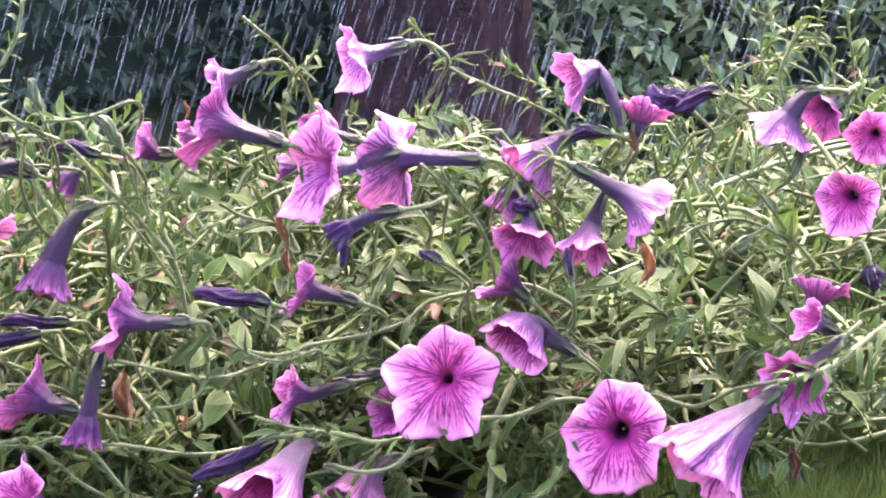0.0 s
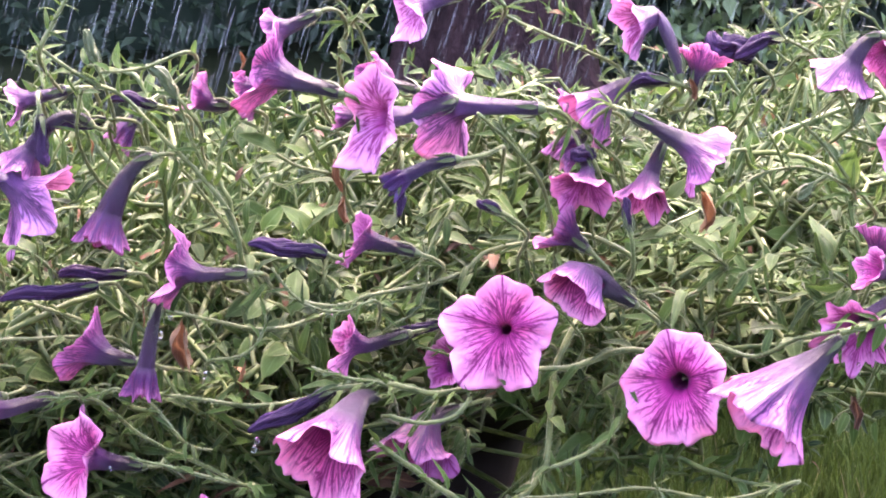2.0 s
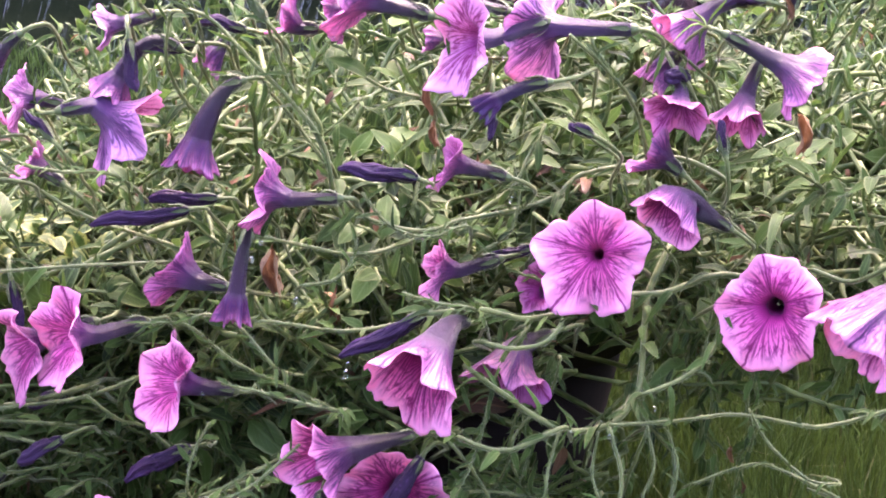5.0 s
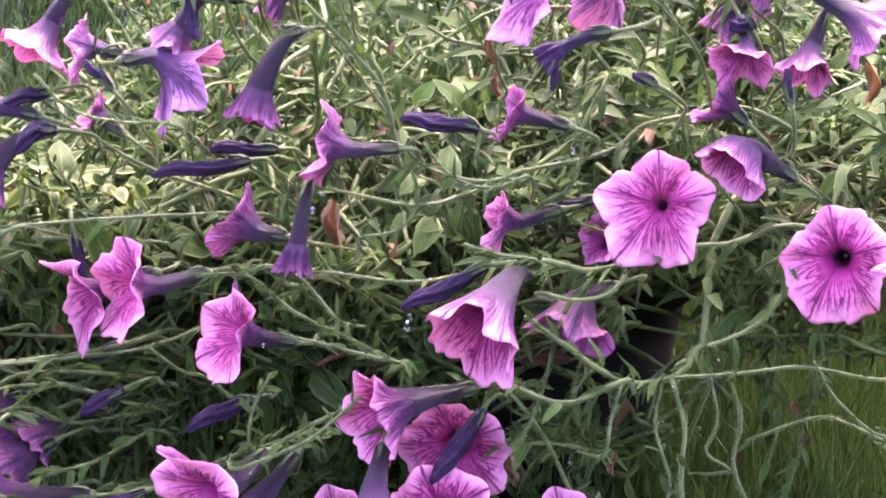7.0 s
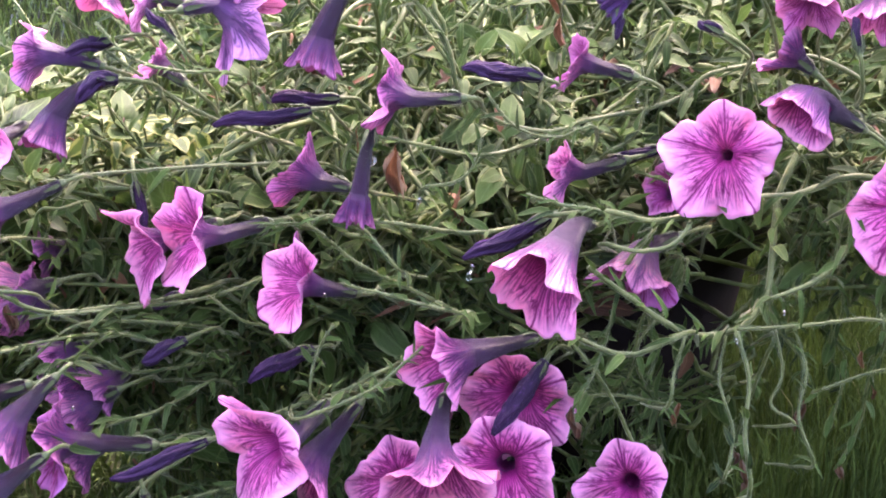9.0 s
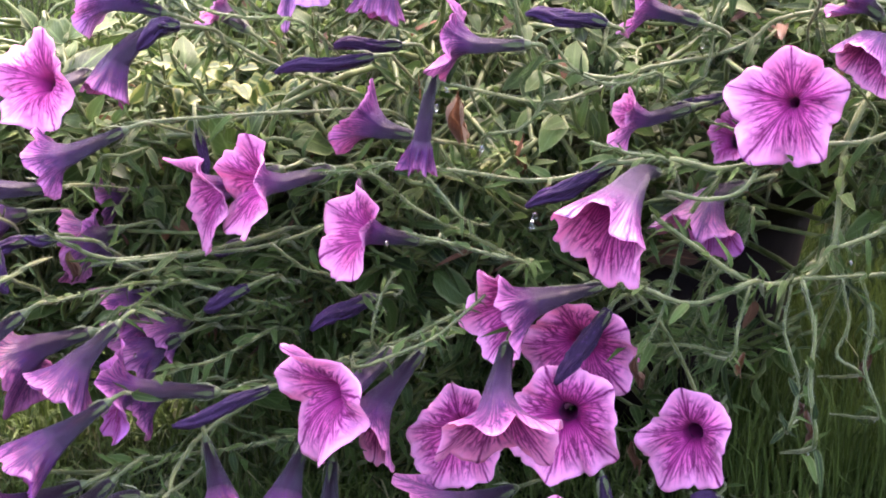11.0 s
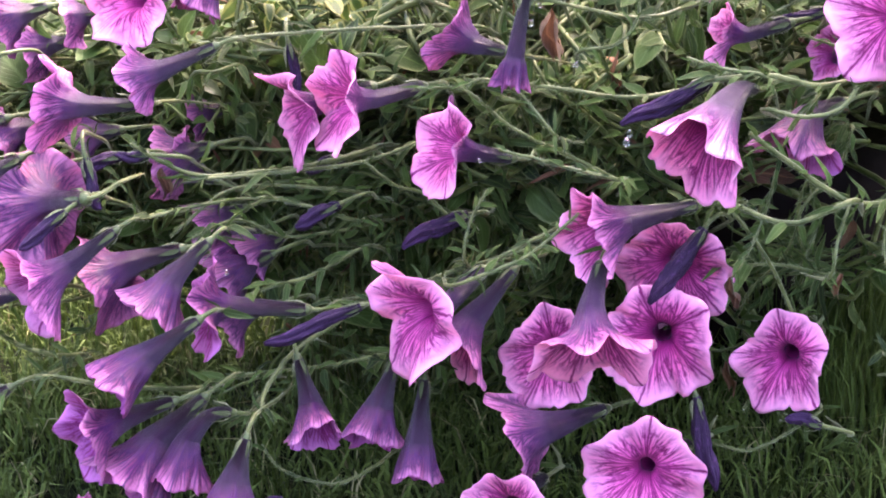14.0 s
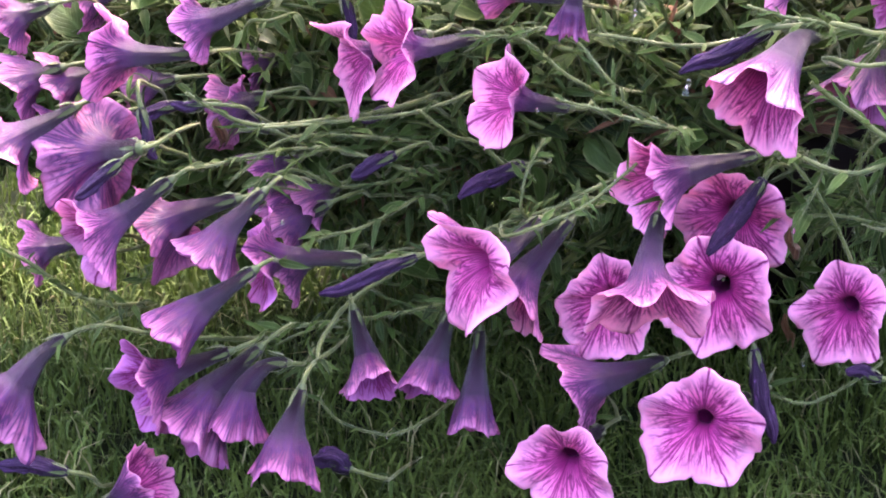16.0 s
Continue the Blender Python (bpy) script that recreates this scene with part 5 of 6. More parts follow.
stem([(-0.0045, 1.0894, 0.3884), (0.0102, 1.0911, 0.3748), (0.0432, 1.0943, 0.3661), (0.0666, 1.1026, 0.3702), (0.0969, 1.1107, 0.3738), (0.1209, 1.1193, 0.3787), (0.1384, 1.1303, 0.3893), (0.1662, 1.1384, 0.3928), (0.1977, 1.1461, 0.3957), (0.2296, 1.1471, 0.3812)], 0.0016, leaves=0.8, size=0.020)
stem([(-0.0544, 1.0727, 0.3707), (-0.0289, 1.0835, 0.3611), (0.0038, 1.0942, 0.3513), (0.0339, 1.1096, 0.3536), (0.0546, 1.1254, 0.3566), (0.0792, 1.1368, 0.3483)], 0.0015, leaves=0.5, size=0.020)
stem([(0.0385, 1.0364, 0.3367), (0.0740, 1.0461, 0.3357), (0.1004, 1.0532, 0.3273), (0.1306, 1.0639, 0.3287), (0.1546, 1.0757, 0.3325), (0.1857, 1.0853, 0.3309), (0.2173, 1.0979, 0.3369), (0.2427, 1.1059, 0.3310)], 0.0021, leaves=1.2, size=0.020)
stem([(0.0644, 1.0349, 0.3064), (0.0877, 1.0390, 0.2864), (0.1212, 1.0416, 0.2632), (0.1520, 1.0523, 0.2604), (0.1701, 1.0694, 0.2736), (0.1757, 1.0908, 0.2972), (0.1808, 1.1123, 0.3212), (0.1955, 1.1327, 0.3427)], 0.0021, leaves=0.9, size=0.020)
stem([(0.0549, 1.0211, 0.2706), (0.0869, 1.0167, 0.2607), (0.1188, 1.0207, 0.2722)], 0.0018, leaves=0.6, size=0.016)
stem([(0.1502, 1.0389, 0.2652), (0.1573, 1.0284, 0.2386), (0.1551, 1.0178, 0.2113), (0.1584, 1.0060, 0.1810)], 0.0015, leaves=0.6, size=0.020)
stem([(0.1624, 1.0357, 0.2851), (0.1939, 1.0397, 0.2968), (0.2116, 1.0467, 0.3155), (0.2139, 1.0537, 0.3335)], 0.0016, leaves=0.9, size=0.020)
stem([(0.1502, 1.0394, 0.2664), (0.1879, 1.0509, 0.2632), (0.2298, 1.0631, 0.2619), (0.2820, 1.0711, 0.2502), (0.3297, 1.0857, 0.2553)], 0.0013, leaves=0.4, size=0.016)
stem([(0.2008, 1.0703, 0.2102), (0.2402, 1.0686, 0.2261), (0.2590, 1.0611, 0.2260), (0.2909, 1.0486, 0.2136)], 0.0011, leaves=0.6, size=0.013)
stem([(0.1741, 1.0697, 0.2626), (0.1808, 1.0575, 0.2315), (0.1741, 1.0503, 0.2128), (0.1875, 1.0465, 0.2036)], 0.0011, leaves=0.2, size=0.013)
stem([(-0.0775, 1.0659, 0.3248), (-0.0422, 1.0753, 0.3158), (-0.0028, 1.0845, 0.3068), (0.0274, 1.0971, 0.3060), (0.0514, 1.1106, 0.3072)], 0.0015, leaves=0.7, size=0.018)
stem([(-0.2410, 1.0950, 0.3373), (-0.1936, 1.1083, 0.3366), (-0.1349, 1.1212, 0.3355), (-0.0919, 1.1333, 0.3318)], 0.0013, leaves=0.6, size=0.020)
stem([(-0.2607, 1.0655, 0.2607), (-0.2102, 1.0786, 0.2598), (-0.1551, 1.0930, 0.2622), (-0.1123, 1.1110, 0.2737)], 0.0013, leaves=0.4, size=0.020)
stem([(-0.1204, 1.0647, 0.3197), (-0.0948, 1.0754, 0.3139), (-0.0692, 1.0792, 0.2902), (-0.0364, 1.0844, 0.2705), (-0.0096, 1.0905, 0.2530)], 0.0013, leaves=1.6, size=0.015)
stem([(-0.2411, 1.1289, 0.4242), (-0.2231, 1.1328, 0.4075), (-0.1947, 1.1341, 0.3845), (-0.1556, 1.1344, 0.3595), (-0.1056, 1.1370, 0.3407)], 0.0013, leaves=1, size=0.016)
stem([(-0.0754, 1.0473, 0.2219), (-0.0360, 1.0600, 0.2377), (0.0040, 1.0690, 0.2444), (0.0578, 1.0755, 0.2451)], 0.0016, leaves=1, size=0.016)
stem([(0.0568, 1.0562, 0.2505), (0.0776, 1.0583, 0.2200), (0.0920, 1.0602, 0.1889), (0.1068, 1.0595, 0.1508)], 0.0013, leaves=0.6, size=0.016)
stem([(-0.0731, 1.1458, 0.4474), (-0.0502, 1.1540, 0.4350), (-0.0303, 1.1572, 0.4096), (-0.0099, 1.1577, 0.3773), (-0.0030, 1.1569, 0.3411)], 0.0013, leaves=0.9, size=0.020)
stem([(0.2221, 1.1007, 0.3719), (0.2552, 1.0906, 0.3475), (0.2850, 1.0830, 0.3292)], 0.0013, leaves=0.5, size=0.016)
stem([(-0.1275, 1.1218, 0.5133), (-0.1005, 1.1217, 0.4946), (-0.0798, 1.1247, 0.4842), (-0.0570, 1.1235, 0.4597), (-0.0372, 1.1238, 0.4392), (-0.0170, 1.1222, 0.4127), (-0.0100, 1.1210, 0.3812)], 0.0015, leaves=0.8, size=0.020)
stem([(-0.1050, 1.1355, 0.5706), (-0.1086, 1.1296, 0.5485), (-0.1180, 1.1252, 0.5293), (-0.1275, 1.1209, 0.5102)], 0.0015, leaves=2, size=0.013)
stem([(-0.0918, 1.1136, 0.5006), (-0.0660, 1.1115, 0.5049), (-0.0419, 1.1111, 0.5141)], 0.0013, leaves=0.9, size=0.015)
stem([(-0.1039, 1.1226, 0.4902), (-0.1075, 1.1343, 0.4567), (-0.0982, 1.1462, 0.4293)], 0.0013, leaves=0.9, size=0.018)
stem([(-0.0489, 1.1248, 0.4858), (-0.0406, 1.1262, 0.4582), (-0.0255, 1.1253, 0.4257), (-0.0101, 1.1248, 0.3943)], 0.0013, leaves=0.8, size=0.018)
stem([(0.1597, 1.0997, 0.4914), (0.1798, 1.1067, 0.4791), (0.2021, 1.1115, 0.4602), (0.2146, 1.1191, 0.4467), (0.2189, 1.1246, 0.4221)], 0.0013, leaves=0.6, size=0.016)
stem([(0.1231, 1.0823, 0.4875), (0.1465, 1.0903, 0.4649), (0.1649, 1.0981, 0.4396), (0.1751, 1.1036, 0.4029)], 0.0013, leaves=0.8, size=0.016)
stem([(0.2140, 1.0913, 0.4863), (0.2110, 1.0979, 0.4715), (0.2277, 1.1095, 0.4827), (0.2446, 1.1212, 0.4941)], 0.0013, leaves=0.6, size=0.015)
stem([(0.3210, 0.9961, 0.3859), (0.3544, 1.0106, 0.3903), (0.3821, 1.0280, 0.4023), (0.4137, 1.0457, 0.4168)], 0.0026, leaves=1.4, size=0.020)
stem([(0.3283, 1.0148, 0.3812), (0.3057, 1.0316, 0.3687), (0.2872, 1.0467, 0.3525), (0.2679, 1.0665, 0.3521)], 0.0015, leaves=0.3, size=0.016)
stem([(0.3586, 1.0237, 0.3891), (0.3555, 1.0263, 0.3604), (0.3458, 1.0295, 0.3310)], 0.0013, leaves=1.2, size=0.016)
stem([(0.3190, 1.1070, 0.4781), (0.3354, 1.1111, 0.4632), (0.3557, 1.1118, 0.4384), (0.3727, 1.1147, 0.4197)], 0.0013, leaves=0.8, size=0.016)
stem([(0.3020, 1.1586, 0.5400), (0.3178, 1.1576, 0.5194), (0.3406, 1.1576, 0.5055), (0.3640, 1.1517, 0.4712)], 0.0013, leaves=2.4, size=0.012)
stem([(0.0216, 1.1774, 0.5538), (0.0462, 1.1821, 0.5327), (0.0609, 1.1879, 0.5107), (0.0689, 1.1933, 0.4846)], 0.0013, leaves=2.4, size=0.013)
stem([(0.0655, 1.1567, 0.5379), (0.0530, 1.1700, 0.5177), (0.0471, 1.1813, 0.4940), (0.0552, 1.1890, 0.4636)], 0.0013, leaves=2.4, size=0.013)
stem([(-0.3596, 0.9856, 0.1638), (-0.3368, 1.0004, 0.1645), (-0.3067, 1.0102, 0.1539), (-0.2695, 1.0219, 0.1449)], 0.0015, leaves=0.5, size=0.015)
stem([(-0.2854, 1.0511, 0.2899), (-0.2720, 1.0591, 0.2759), (-0.2518, 1.0684, 0.2623), (-0.2181, 1.0843, 0.2580), (-0.1903, 1.1004, 0.2555), (-0.1620, 1.1184, 0.2564)], 0.0016, leaves=1, size=0.016)
stem([(-0.1714, 1.0372, 0.1918), (-0.1430, 1.0487, 0.1919), (-0.1043, 1.0614, 0.1916), (-0.0721, 1.0804, 0.2049)], 0.0016, leaves=1.2, size=0.015)
stem([(-0.2126, 1.0033, 0.1384), (-0.2114, 1.0198, 0.1477), (-0.1954, 1.0413, 0.1626), (-0.1723, 1.0606, 0.1716)], 0.0016, leaves=0.8, size=0.016)
stem([(-0.2195, 1.0291, 0.1028), (-0.2058, 1.0235, 0.0887), (-0.1753, 1.0230, 0.0800), (-0.1519, 1.0304, 0.0881)], 0.0010, leaves=0.8, size=0.013)
stem([(0.0517, 1.0600, 0.0920), (0.0770, 1.0609, 0.0873), (0.1137, 1.0750, 0.1045)], 0.0010, leaves=0.8, size=0.013)
stem([(-0.3928, 1.0062, 0.2111), (-0.3765, 1.0123, 0.1971), (-0.3564, 1.0157, 0.1769), (-0.3361, 1.0237, 0.1653)], 0.0016, leaves=1.6, size=0.015)
stem([(-0.0544, 1.0584, 0.2235), (-0.0840, 1.0602, 0.2129), (-0.1108, 1.0623, 0.2022), (-0.1380, 1.0619, 0.1869)], 0.0016, leaves=1.6, size=0.015)
stem([(-0.1580, 1.0887, 0.2640), (-0.1392, 1.0931, 0.2459), (-0.1235, 1.1017, 0.2366), (-0.1074, 1.1055, 0.2182)], 0.0013, leaves=0.8, size=0.015)
stem([(-0.2734, 1.0728, 0.2203), (-0.2425, 1.0981, 0.2386), (-0.2105, 1.1125, 0.2361), (-0.1711, 1.1245, 0.2273)], 0.0013, leaves=1, size=0.015)
stem([(0.0692, 1.0629, 0.1144), (0.0896, 1.0865, 0.1324), (0.1172, 1.1065, 0.1414)], 0.0013, leaves=0.8, size=0.015)
withered((0.2595, 1.0831, 0.4417), 0.0244)
withered((-0.0452, 1.0966, 0.3538), 0.0293)
withered((0.2532, 1.1120, 0.5027), 0.0130)
withered((0.3392, 1.0124, 0.3414), 0.0195)
withered((-0.0443, 1.1248, 0.3397), 0.0228)
withered((0.1181, 1.0421, 0.2170), 0.0146)
withered((-0.2837, 1.1081, 0.2466), 0.0195)
withered((0.0465, 1.1325, 0.4458), 0.0195)
withered((0.0492, 1.1062, 0.4287), 0.0163)
withered((0.0609, 1.0833, 0.1336), 0.0195)
withered((-0.0115, 1.1373, 0.5092), 0.0098)
withered((0.2313, 1.0785, 0.2325), 0.0114)
withered((0.1650, 1.0781, 0.1572), 0.0195)
drop((-0.0566, 1.0676, 0.3575), 0.0016)
drop((-0.0311, 1.0588, 0.3361), 0.0014)
drop((0.1753, 1.0332, 0.2792), 0.0011)
drop((-0.0011, 1.0510, 0.2983), 0.0018)
drop((-0.0028, 1.0834, 0.2789), 0.0020)
drop((0.3207, 1.0078, 0.3536), 0.0011)
drop((-0.0509, 1.0601, 0.3703), 0.0011)
drop((-0.0845, 1.0401, 0.2858), 0.0011)
drop((0.0854, 1.0732, 0.4757), 0.0011)
drop((0.0182, 1.0670, 0.4246), 0.0011)
drop((0.1489, 1.0277, 0.2640), 0.0011)
drop((-0.2297, 1.0227, 0.2221), 0.0011)
drop((0.3366, 1.0082, 0.3620), 0.0011)
stem([(-0.2855, 1.0579, 0.2384), (-0.2549, 1.0744, 0.2402), (-0.2137, 1.0903, 0.2381), (-0.1680, 1.0986, 0.2206)], 0.0012, leaves=3, size=0.016)
stem([(-0.2579, 1.0652, 0.2235), (-0.2348, 1.0880, 0.2247), (-0.2106, 1.1010, 0.2074), (-0.1789, 1.1214, 0.2019)], 0.0012, leaves=3, size=0.016)
stem([(-0.2351, 1.0202, 0.1974), (-0.2163, 1.0494, 0.1975), (-0.1905, 1.0771, 0.1931), (-0.1636, 1.1092, 0.1965)], 0.0012, leaves=3, size=0.016)
stem([(-0.2450, 1.0173, 0.1514), (-0.2167, 1.0323, 0.1511), (-0.1785, 1.0473, 0.1481), (-0.1464, 1.0629, 0.1478)], 0.0012, leaves=3, size=0.016)
stem([(-0.3894, 1.0463, 0.1785), (-0.3679, 1.0579, 0.1805), (-0.3325, 1.0695, 0.1790), (-0.3037, 1.0851, 0.1869)], 0.0013, leaves=1.4, size=0.015)
stem([(0.0945, 1.1081, 0.3828), (0.1046, 1.1222, 0.3999), (0.1161, 1.1363, 0.4173)], 0.0013, leaves=1.3, size=0.031)
stem([(0.2496, 1.0857, 0.3738), (0.2686, 1.0959, 0.3812), (0.2843, 1.1084, 0.3953)], 0.0013, leaves=1.3, size=0.031)
stem([(0.0588, 1.0800, 0.2015), (0.0869, 1.0892, 0.1988), (0.1154, 1.0959, 0.1896)], 0.0013, leaves=1.4, size=0.028)
stem([(0.0619, 1.1242, 0.1890), (0.0865, 1.1344, 0.1804), (0.1115, 1.1446, 0.1718)], 0.0013, leaves=1.6, size=0.026)
stem([(-0.0042, 1.1323, 0.4590), (0.0196, 1.1346, 0.4413), (0.0470, 1.1393, 0.4333)], 0.0013, leaves=1.2, size=0.029)
stem([(0.0665, 1.1340, 0.4598), (0.0872, 1.1381, 0.4591), (0.1150, 1.1405, 0.4554), (0.1365, 1.1388, 0.4348)], 0.0013, leaves=1.2, size=0.026)
stem([(0.3698, 1.1776, 0.5632), (0.3649, 1.1799, 0.5448), (0.3601, 1.1811, 0.5227), (0.3695, 1.1787, 0.4942)], 0.0013, leaves=2.4, size=0.020)
stem([(0.2735, 1.0903, 0.4364), (0.2958, 1.1011, 0.4476), (0.3254, 1.1084, 0.4496), (0.3557, 1.1108, 0.4351)], 0.0013, leaves=1.4, size=0.020)
stem([(0.2783, 1.0670, 0.3945), (0.3073, 1.0770, 0.4056), (0.3302, 1.0821, 0.3971), (0.3535, 1.0852, 0.3819)], 0.0013, leaves=1.4, size=0.023)
stem([(0.2316, 1.0817, 0.4244), (0.2548, 1.0897, 0.4081), (0.2786, 1.0976, 0.3915)], 0.0013, leaves=1.4, size=0.023)
flower((-0.2398, 1.1301, 0.2123), (-0.2504, 1.1269, 0.2090), 0.0182, 45, look='violet')
flower((-0.2151, 1.1247, 0.1958), (-0.2226, 1.1219, 0.1924), 0.0154, 40, look='plum')
flower((-0.3147, 1.1353, 0.2626), (-0.3259, 1.1330, 0.2612), 0.0167, 40, look='violet')
flower((-0.2588, 1.1357, 0.2519), (-0.2711, 1.1339, 0.2481), 0.0210, 45, look='plum')
flower((-0.2200, 1.1106, 0.1903), (-0.2336, 1.1078, 0.1840), 0.0175, 40, look='plum')
bud((-0.1723, 1.0873, 0.2363), (-0.1994, 1.0816, 0.2239), 0.0068)
flower((-0.3585, 1.1610, 0.3334), (-0.3723, 1.1581, 0.3302), 0.0209, 50, look='plum')
flower((-0.3534, 1.1114, 0.2779), (-0.3668, 1.1083, 0.2744), 0.0212, 52, look='plum')
flower((-0.3444, 1.1594, 0.3126), (-0.3595, 1.1588, 0.3090), 0.0196, 55, look='violet')
flower((-0.3475, 1.0866, 0.2572), (-0.3640, 1.0842, 0.2506), 0.0217, 50, look='plum')
flower((-0.2530, 1.1799, 0.2596), (-0.2641, 1.1779, 0.2579), 0.0158, 45, look='plum')
flower((-0.2174, 1.0826, 0.1697), (-0.2307, 1.0794, 0.1661), 0.0193, 50, look='violet')
bud((-0.3030, 1.0975, 0.2621), (-0.3333, 1.0910, 0.2554), 0.0061)
bud((-0.1726, 1.1174, 0.2527), (-0.1963, 1.1122, 0.2473), 0.0055)
stem([(0.1449, 1.0471, 0.2585), (0.1417, 1.0376, 0.2340), (0.1499, 1.0268, 0.2065), (0.1450, 1.0173, 0.1820)], 0.0010, leaves=1.2, size=0.011)
stem([(0.1209, 1.0384, 0.2625), (0.1151, 1.0314, 0.2443), (0.1118, 1.0243, 0.2261)], 0.0011, leaves=0.8, size=0.011)
stem([(0.1858, 1.0574, 0.2591), (0.1932, 1.0483, 0.2360), (0.1886, 1.0387, 0.2113), (0.1975, 1.0290, 0.1867)], 0.0010, leaves=1.2, size=0.010)
stem([(0.2355, 1.0597, 0.2672), (0.2471, 1.0523, 0.2487), (0.2702, 1.0442, 0.2289), (0.2884, 1.0427, 0.2259)], 0.0010, leaves=1, size=0.011)
stem([(0.2209, 1.1074, 0.3340), (0.2177, 1.1039, 0.3064), (0.2115, 1.1003, 0.2785), (0.1922, 1.1017, 0.2630)], 0.0010, leaves=2, size=0.011)
stem([(0.2528, 1.1143, 0.3530), (0.2407, 1.1256, 0.3633), (0.2284, 1.1306, 0.3573), (0.2126, 1.1343, 0.3476)], 0.0010, leaves=2, size=0.011)
stem([(-0.0736, 1.0423, 0.2919), (-0.0542, 1.0404, 0.2878), (-0.0349, 1.0383, 0.2832), (-0.0091, 1.0358, 0.2779)], 0.0012, leaves=3.2, size=0.011)
stem([(-0.2175, 1.1080, 0.4269), (-0.1980, 1.1007, 0.4088), (-0.1719, 1.0974, 0.4014), (-0.1394, 1.0963, 0.4002)], 0.0012, leaves=3, size=0.012)
stem([(0.0290, 1.0409, 0.3479), (0.0480, 1.0386, 0.3427), (0.0701, 1.0369, 0.3393)], 0.0012, leaves=3, size=0.013)
stem([(0.1283, 1.1151, 0.4326), (0.1381, 1.1102, 0.4204), (0.1562, 1.1052, 0.4083)], 0.0011, leaves=3, size=0.012)
stem([(0.1219, 1.0436, 0.3312), (0.1139, 1.0394, 0.3201), (0.0964, 1.0377, 0.3150), (0.0740, 1.0394, 0.3184)], 0.0014, leaves=0.3, size=0.010)
stem([(-0.0938, 1.0650, 0.3217), (-0.0808, 1.0660, 0.3248), (-0.0613, 1.0622, 0.3158), (-0.0450, 1.0549, 0.2978)], 0.0011, leaves=2.4, size=0.012)
stem([(0.0037, 1.0813, 0.3678), (0.0021, 1.0766, 0.3557), (-0.0093, 1.0721, 0.3435), (-0.0288, 1.0711, 0.3403)], 0.0010, leaves=1.6, size=0.011)
stem([(0.0963, 1.1145, 0.4019), (0.0997, 1.1072, 0.3834), (0.0931, 1.0989, 0.3618), (0.0765, 1.0955, 0.3524)], 0.0010, leaves=1.6, size=0.012)
stem([(-0.0287, 1.0381, 0.2555), (-0.0547, 1.0302, 0.2341), (-0.0741, 1.0270, 0.2248), (-0.1001, 1.0238, 0.2156)], 0.0012, leaves=2, size=0.012)
stem([(-0.0821, 1.0618, 0.2588), (-0.0920, 1.0547, 0.2402), (-0.0953, 1.0476, 0.2217)], 0.0010, leaves=1.6, size=0.011)
stem([(0.1688, 1.0949, 0.3700), (0.1834, 1.0967, 0.3586), (0.1949, 1.0970, 0.3404), (0.1860, 1.0986, 0.3178)], 0.0011, leaves=2, size=0.011)
stem([(0.0065, 1.0808, 0.3946), (0.0231, 1.0734, 0.3764), (0.0459, 1.0690, 0.3712), (0.0654, 1.0686, 0.3784)], 0.0011, leaves=2, size=0.012)
stem([(0.0959, 1.1051, 0.3370), (0.1238, 1.1063, 0.3294), (0.1519, 1.1123, 0.3382), (0.1732, 1.1210, 0.3536)], 0.0011, leaves=1.6, size=0.012)

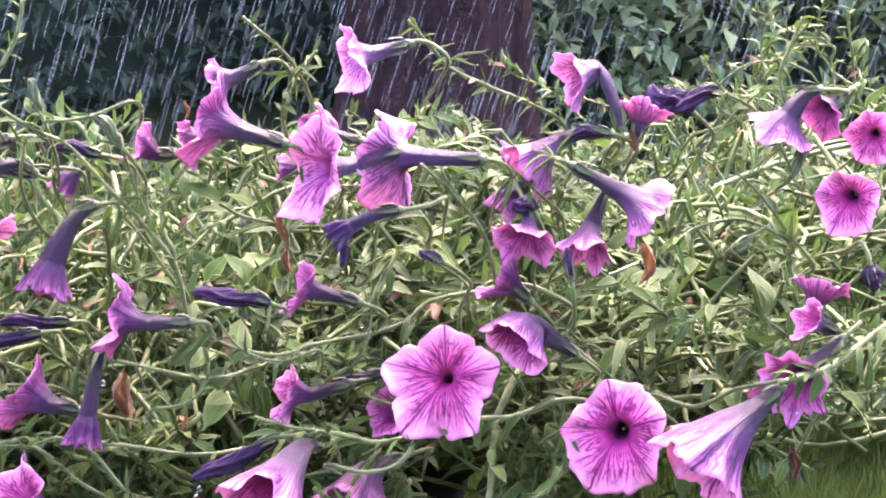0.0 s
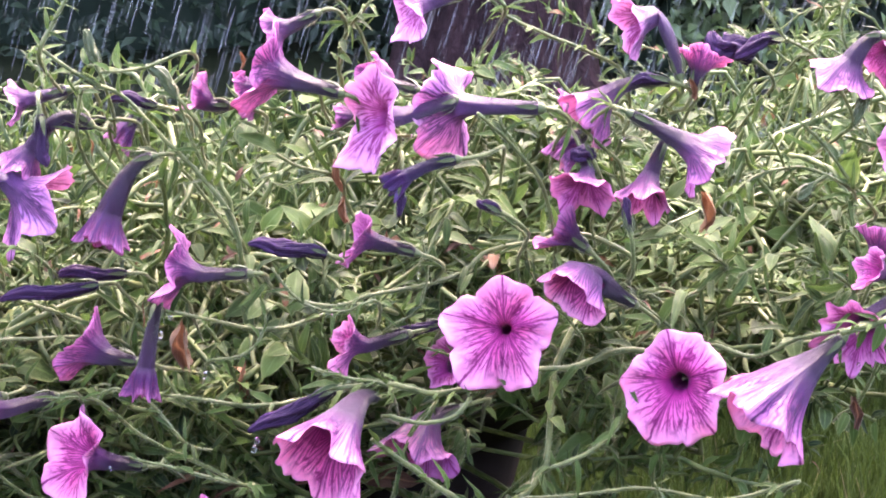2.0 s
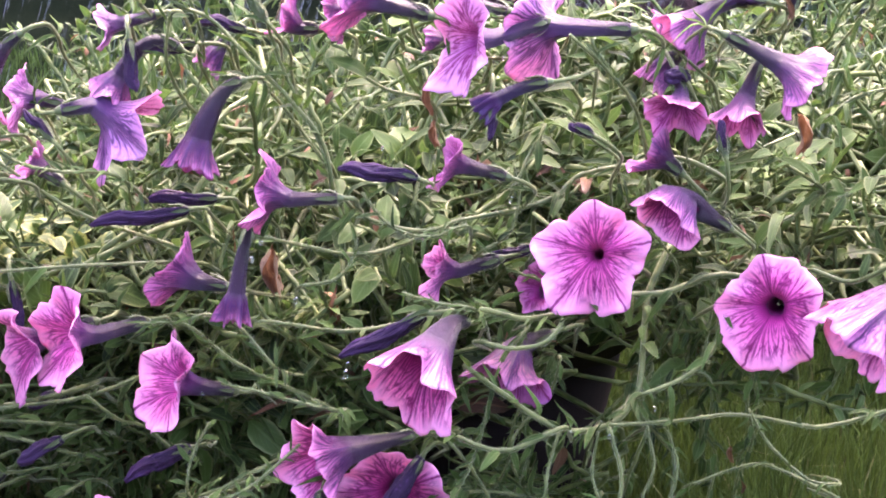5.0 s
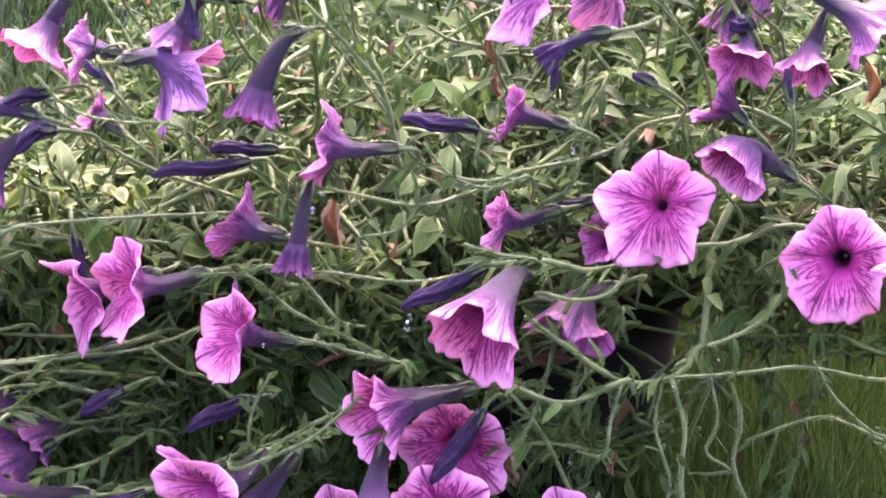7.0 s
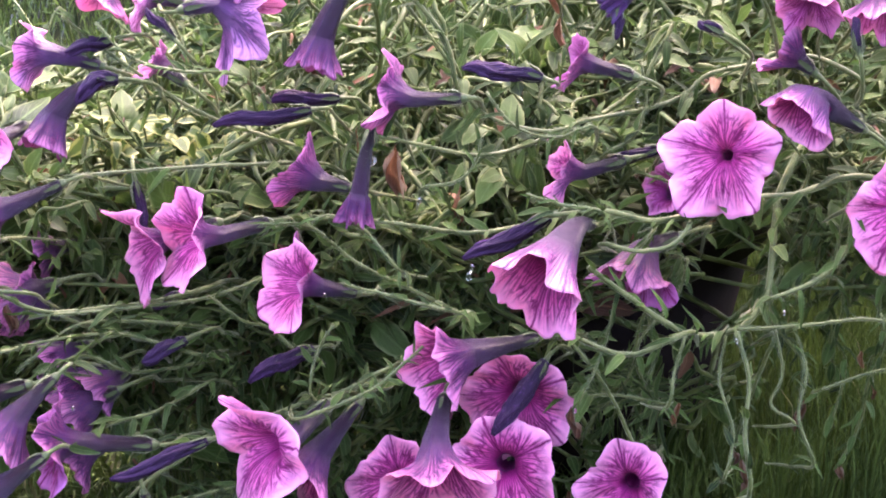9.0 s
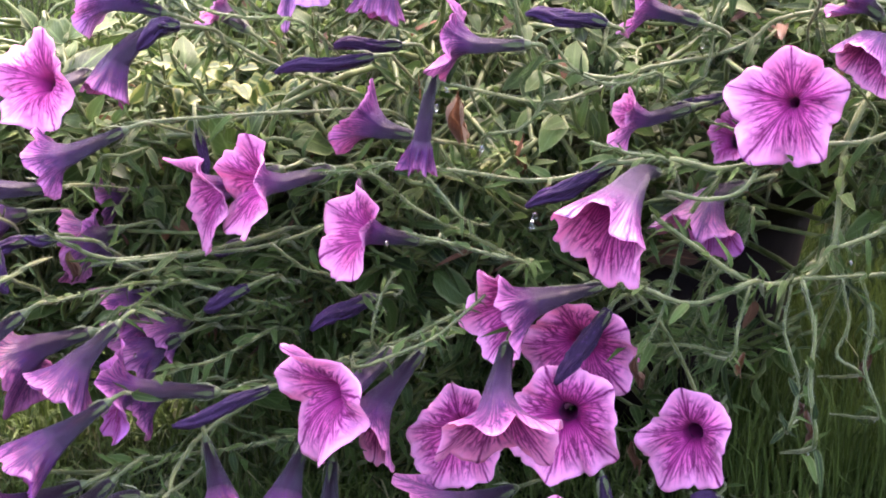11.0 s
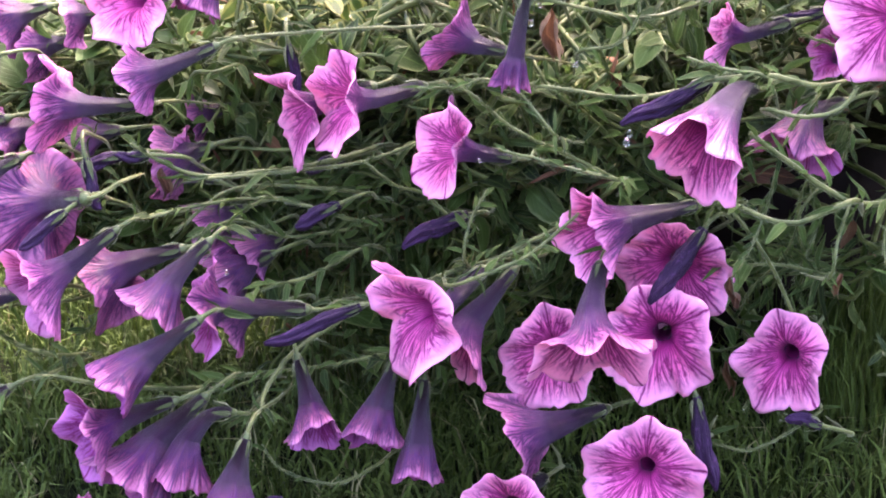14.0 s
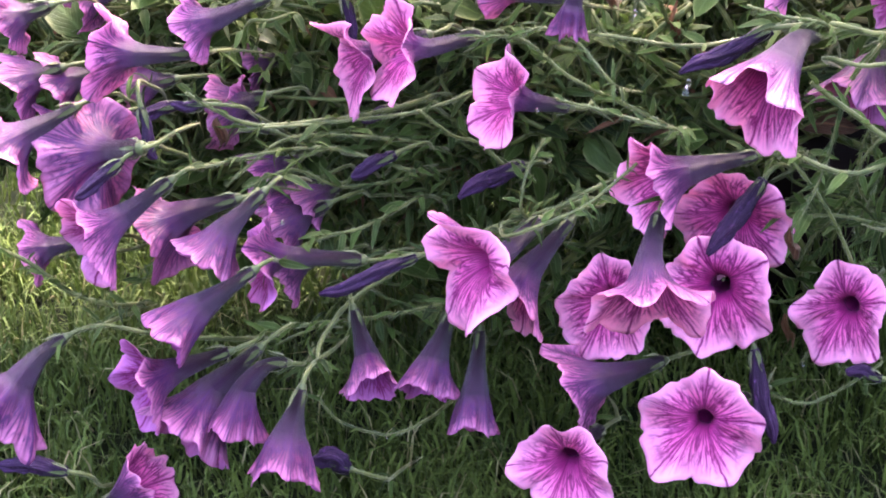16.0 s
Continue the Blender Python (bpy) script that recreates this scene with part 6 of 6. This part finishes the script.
for k in range(10):   # loose shoots that hang down beside the pot
    x, y, z = rng.uniform(0.09, 0.27), rng.uniform(1.06, 1.16), rng.uniform(0.23, 0.31)
    way, path = np.array((rng.uniform(-0.3, 0.4), rng.uniform(-0.2, 0.1), -1.0)), [np.array((x, y, z))]
    for q in range(int(rng.integers(4, 7))):
        way = unit(way + rng.normal(0, 0.35, 3) * (1, 0.5, 0.6) + (0, 0, -0.15))
        path.append(path[-1] + way * rng.uniform(0.018, 0.030))
    stem(path[::-1], rng.uniform(0.0008, 0.0013), leaves=1.5, size=0.013)
    if k % 2:
        withered(path[-1] + (0, -0.003, 0.0), rng.uniform(0.010, 0.02))

for at in WET:
    drop(at, rng.uniform(0.0010, 0.0017))

# ---------------------------------------------------------------- lawn grass
grass("grass", "wet green lawn grass of uneven blades", GRASS,
      ((-0.7, 0.25, 0.95, 1.45, 60000, 0.030, 1.2, 0.0013), (0.1, 0.9, 1.2, 2.2, 70000, 0.085, 0.45, 0.0009), (-0.9, 0.1, 1.45, 2.2, 22000, 0.036, 1.0, 0.0012),
       (-1.1, 1.3, 2.2, 2.95, 14000, 0.032, 0.95, 0.0011), (-3.5, 3.5, -1.5, 2.95, 1800, 0.035, 0.95, 0.0011)))
grass("dry_grass", "pale dry blades lying between the lawn grass", STRAW, ((-0.7, 0.3, 0.95, 1.45, 3000, 0.034, 1.25, 0.0010), (0.1, 0.9, 1.3, 2.2, 900, 0.09, 0.8, 0.0009)))


# ---------------------------------------------------------------- falling rain
def rain(count):
    """Falling drops, drawn out by the wind, behind and between the flowers."""
    heap = Heap()
    fall = unit((-0.27, 0.0, -1.0))
    for k in range(count):
        near = k % 7 == 0
        y = rng.uniform(1.25, 1.75) if near else rng.uniform(1.75, 3.0)
        p = np.array((rng.uniform(0.12, 0.42) * y if near else rng.uniform(-0.3, 0.42) * y, y, 0.76 - y * (rng.uniform(0.2, 0.38) if near else rng.uniform(0.13, 0.33))))
        if p[2] < 0.08:
            continue
        L = rng.uniform(0.02, 0.06) * (0.4 + 0.3 * y)
        r = rng.uniform(0.0003, 0.0009) * (0.3 + 0.28 * y)
        heap.add(*pipe(np.array([p, p + fall * L * 0.35, p + fall * L * 0.8, p + fall * L]), (r * 0.15, r * 0.7, r, r * 0.3), 5))
    tagged(new("rain", heap.mesh("rain", RAIN)), "thin slanting streaks of falling rain", "rain", kind="stuff")


rain(2600)
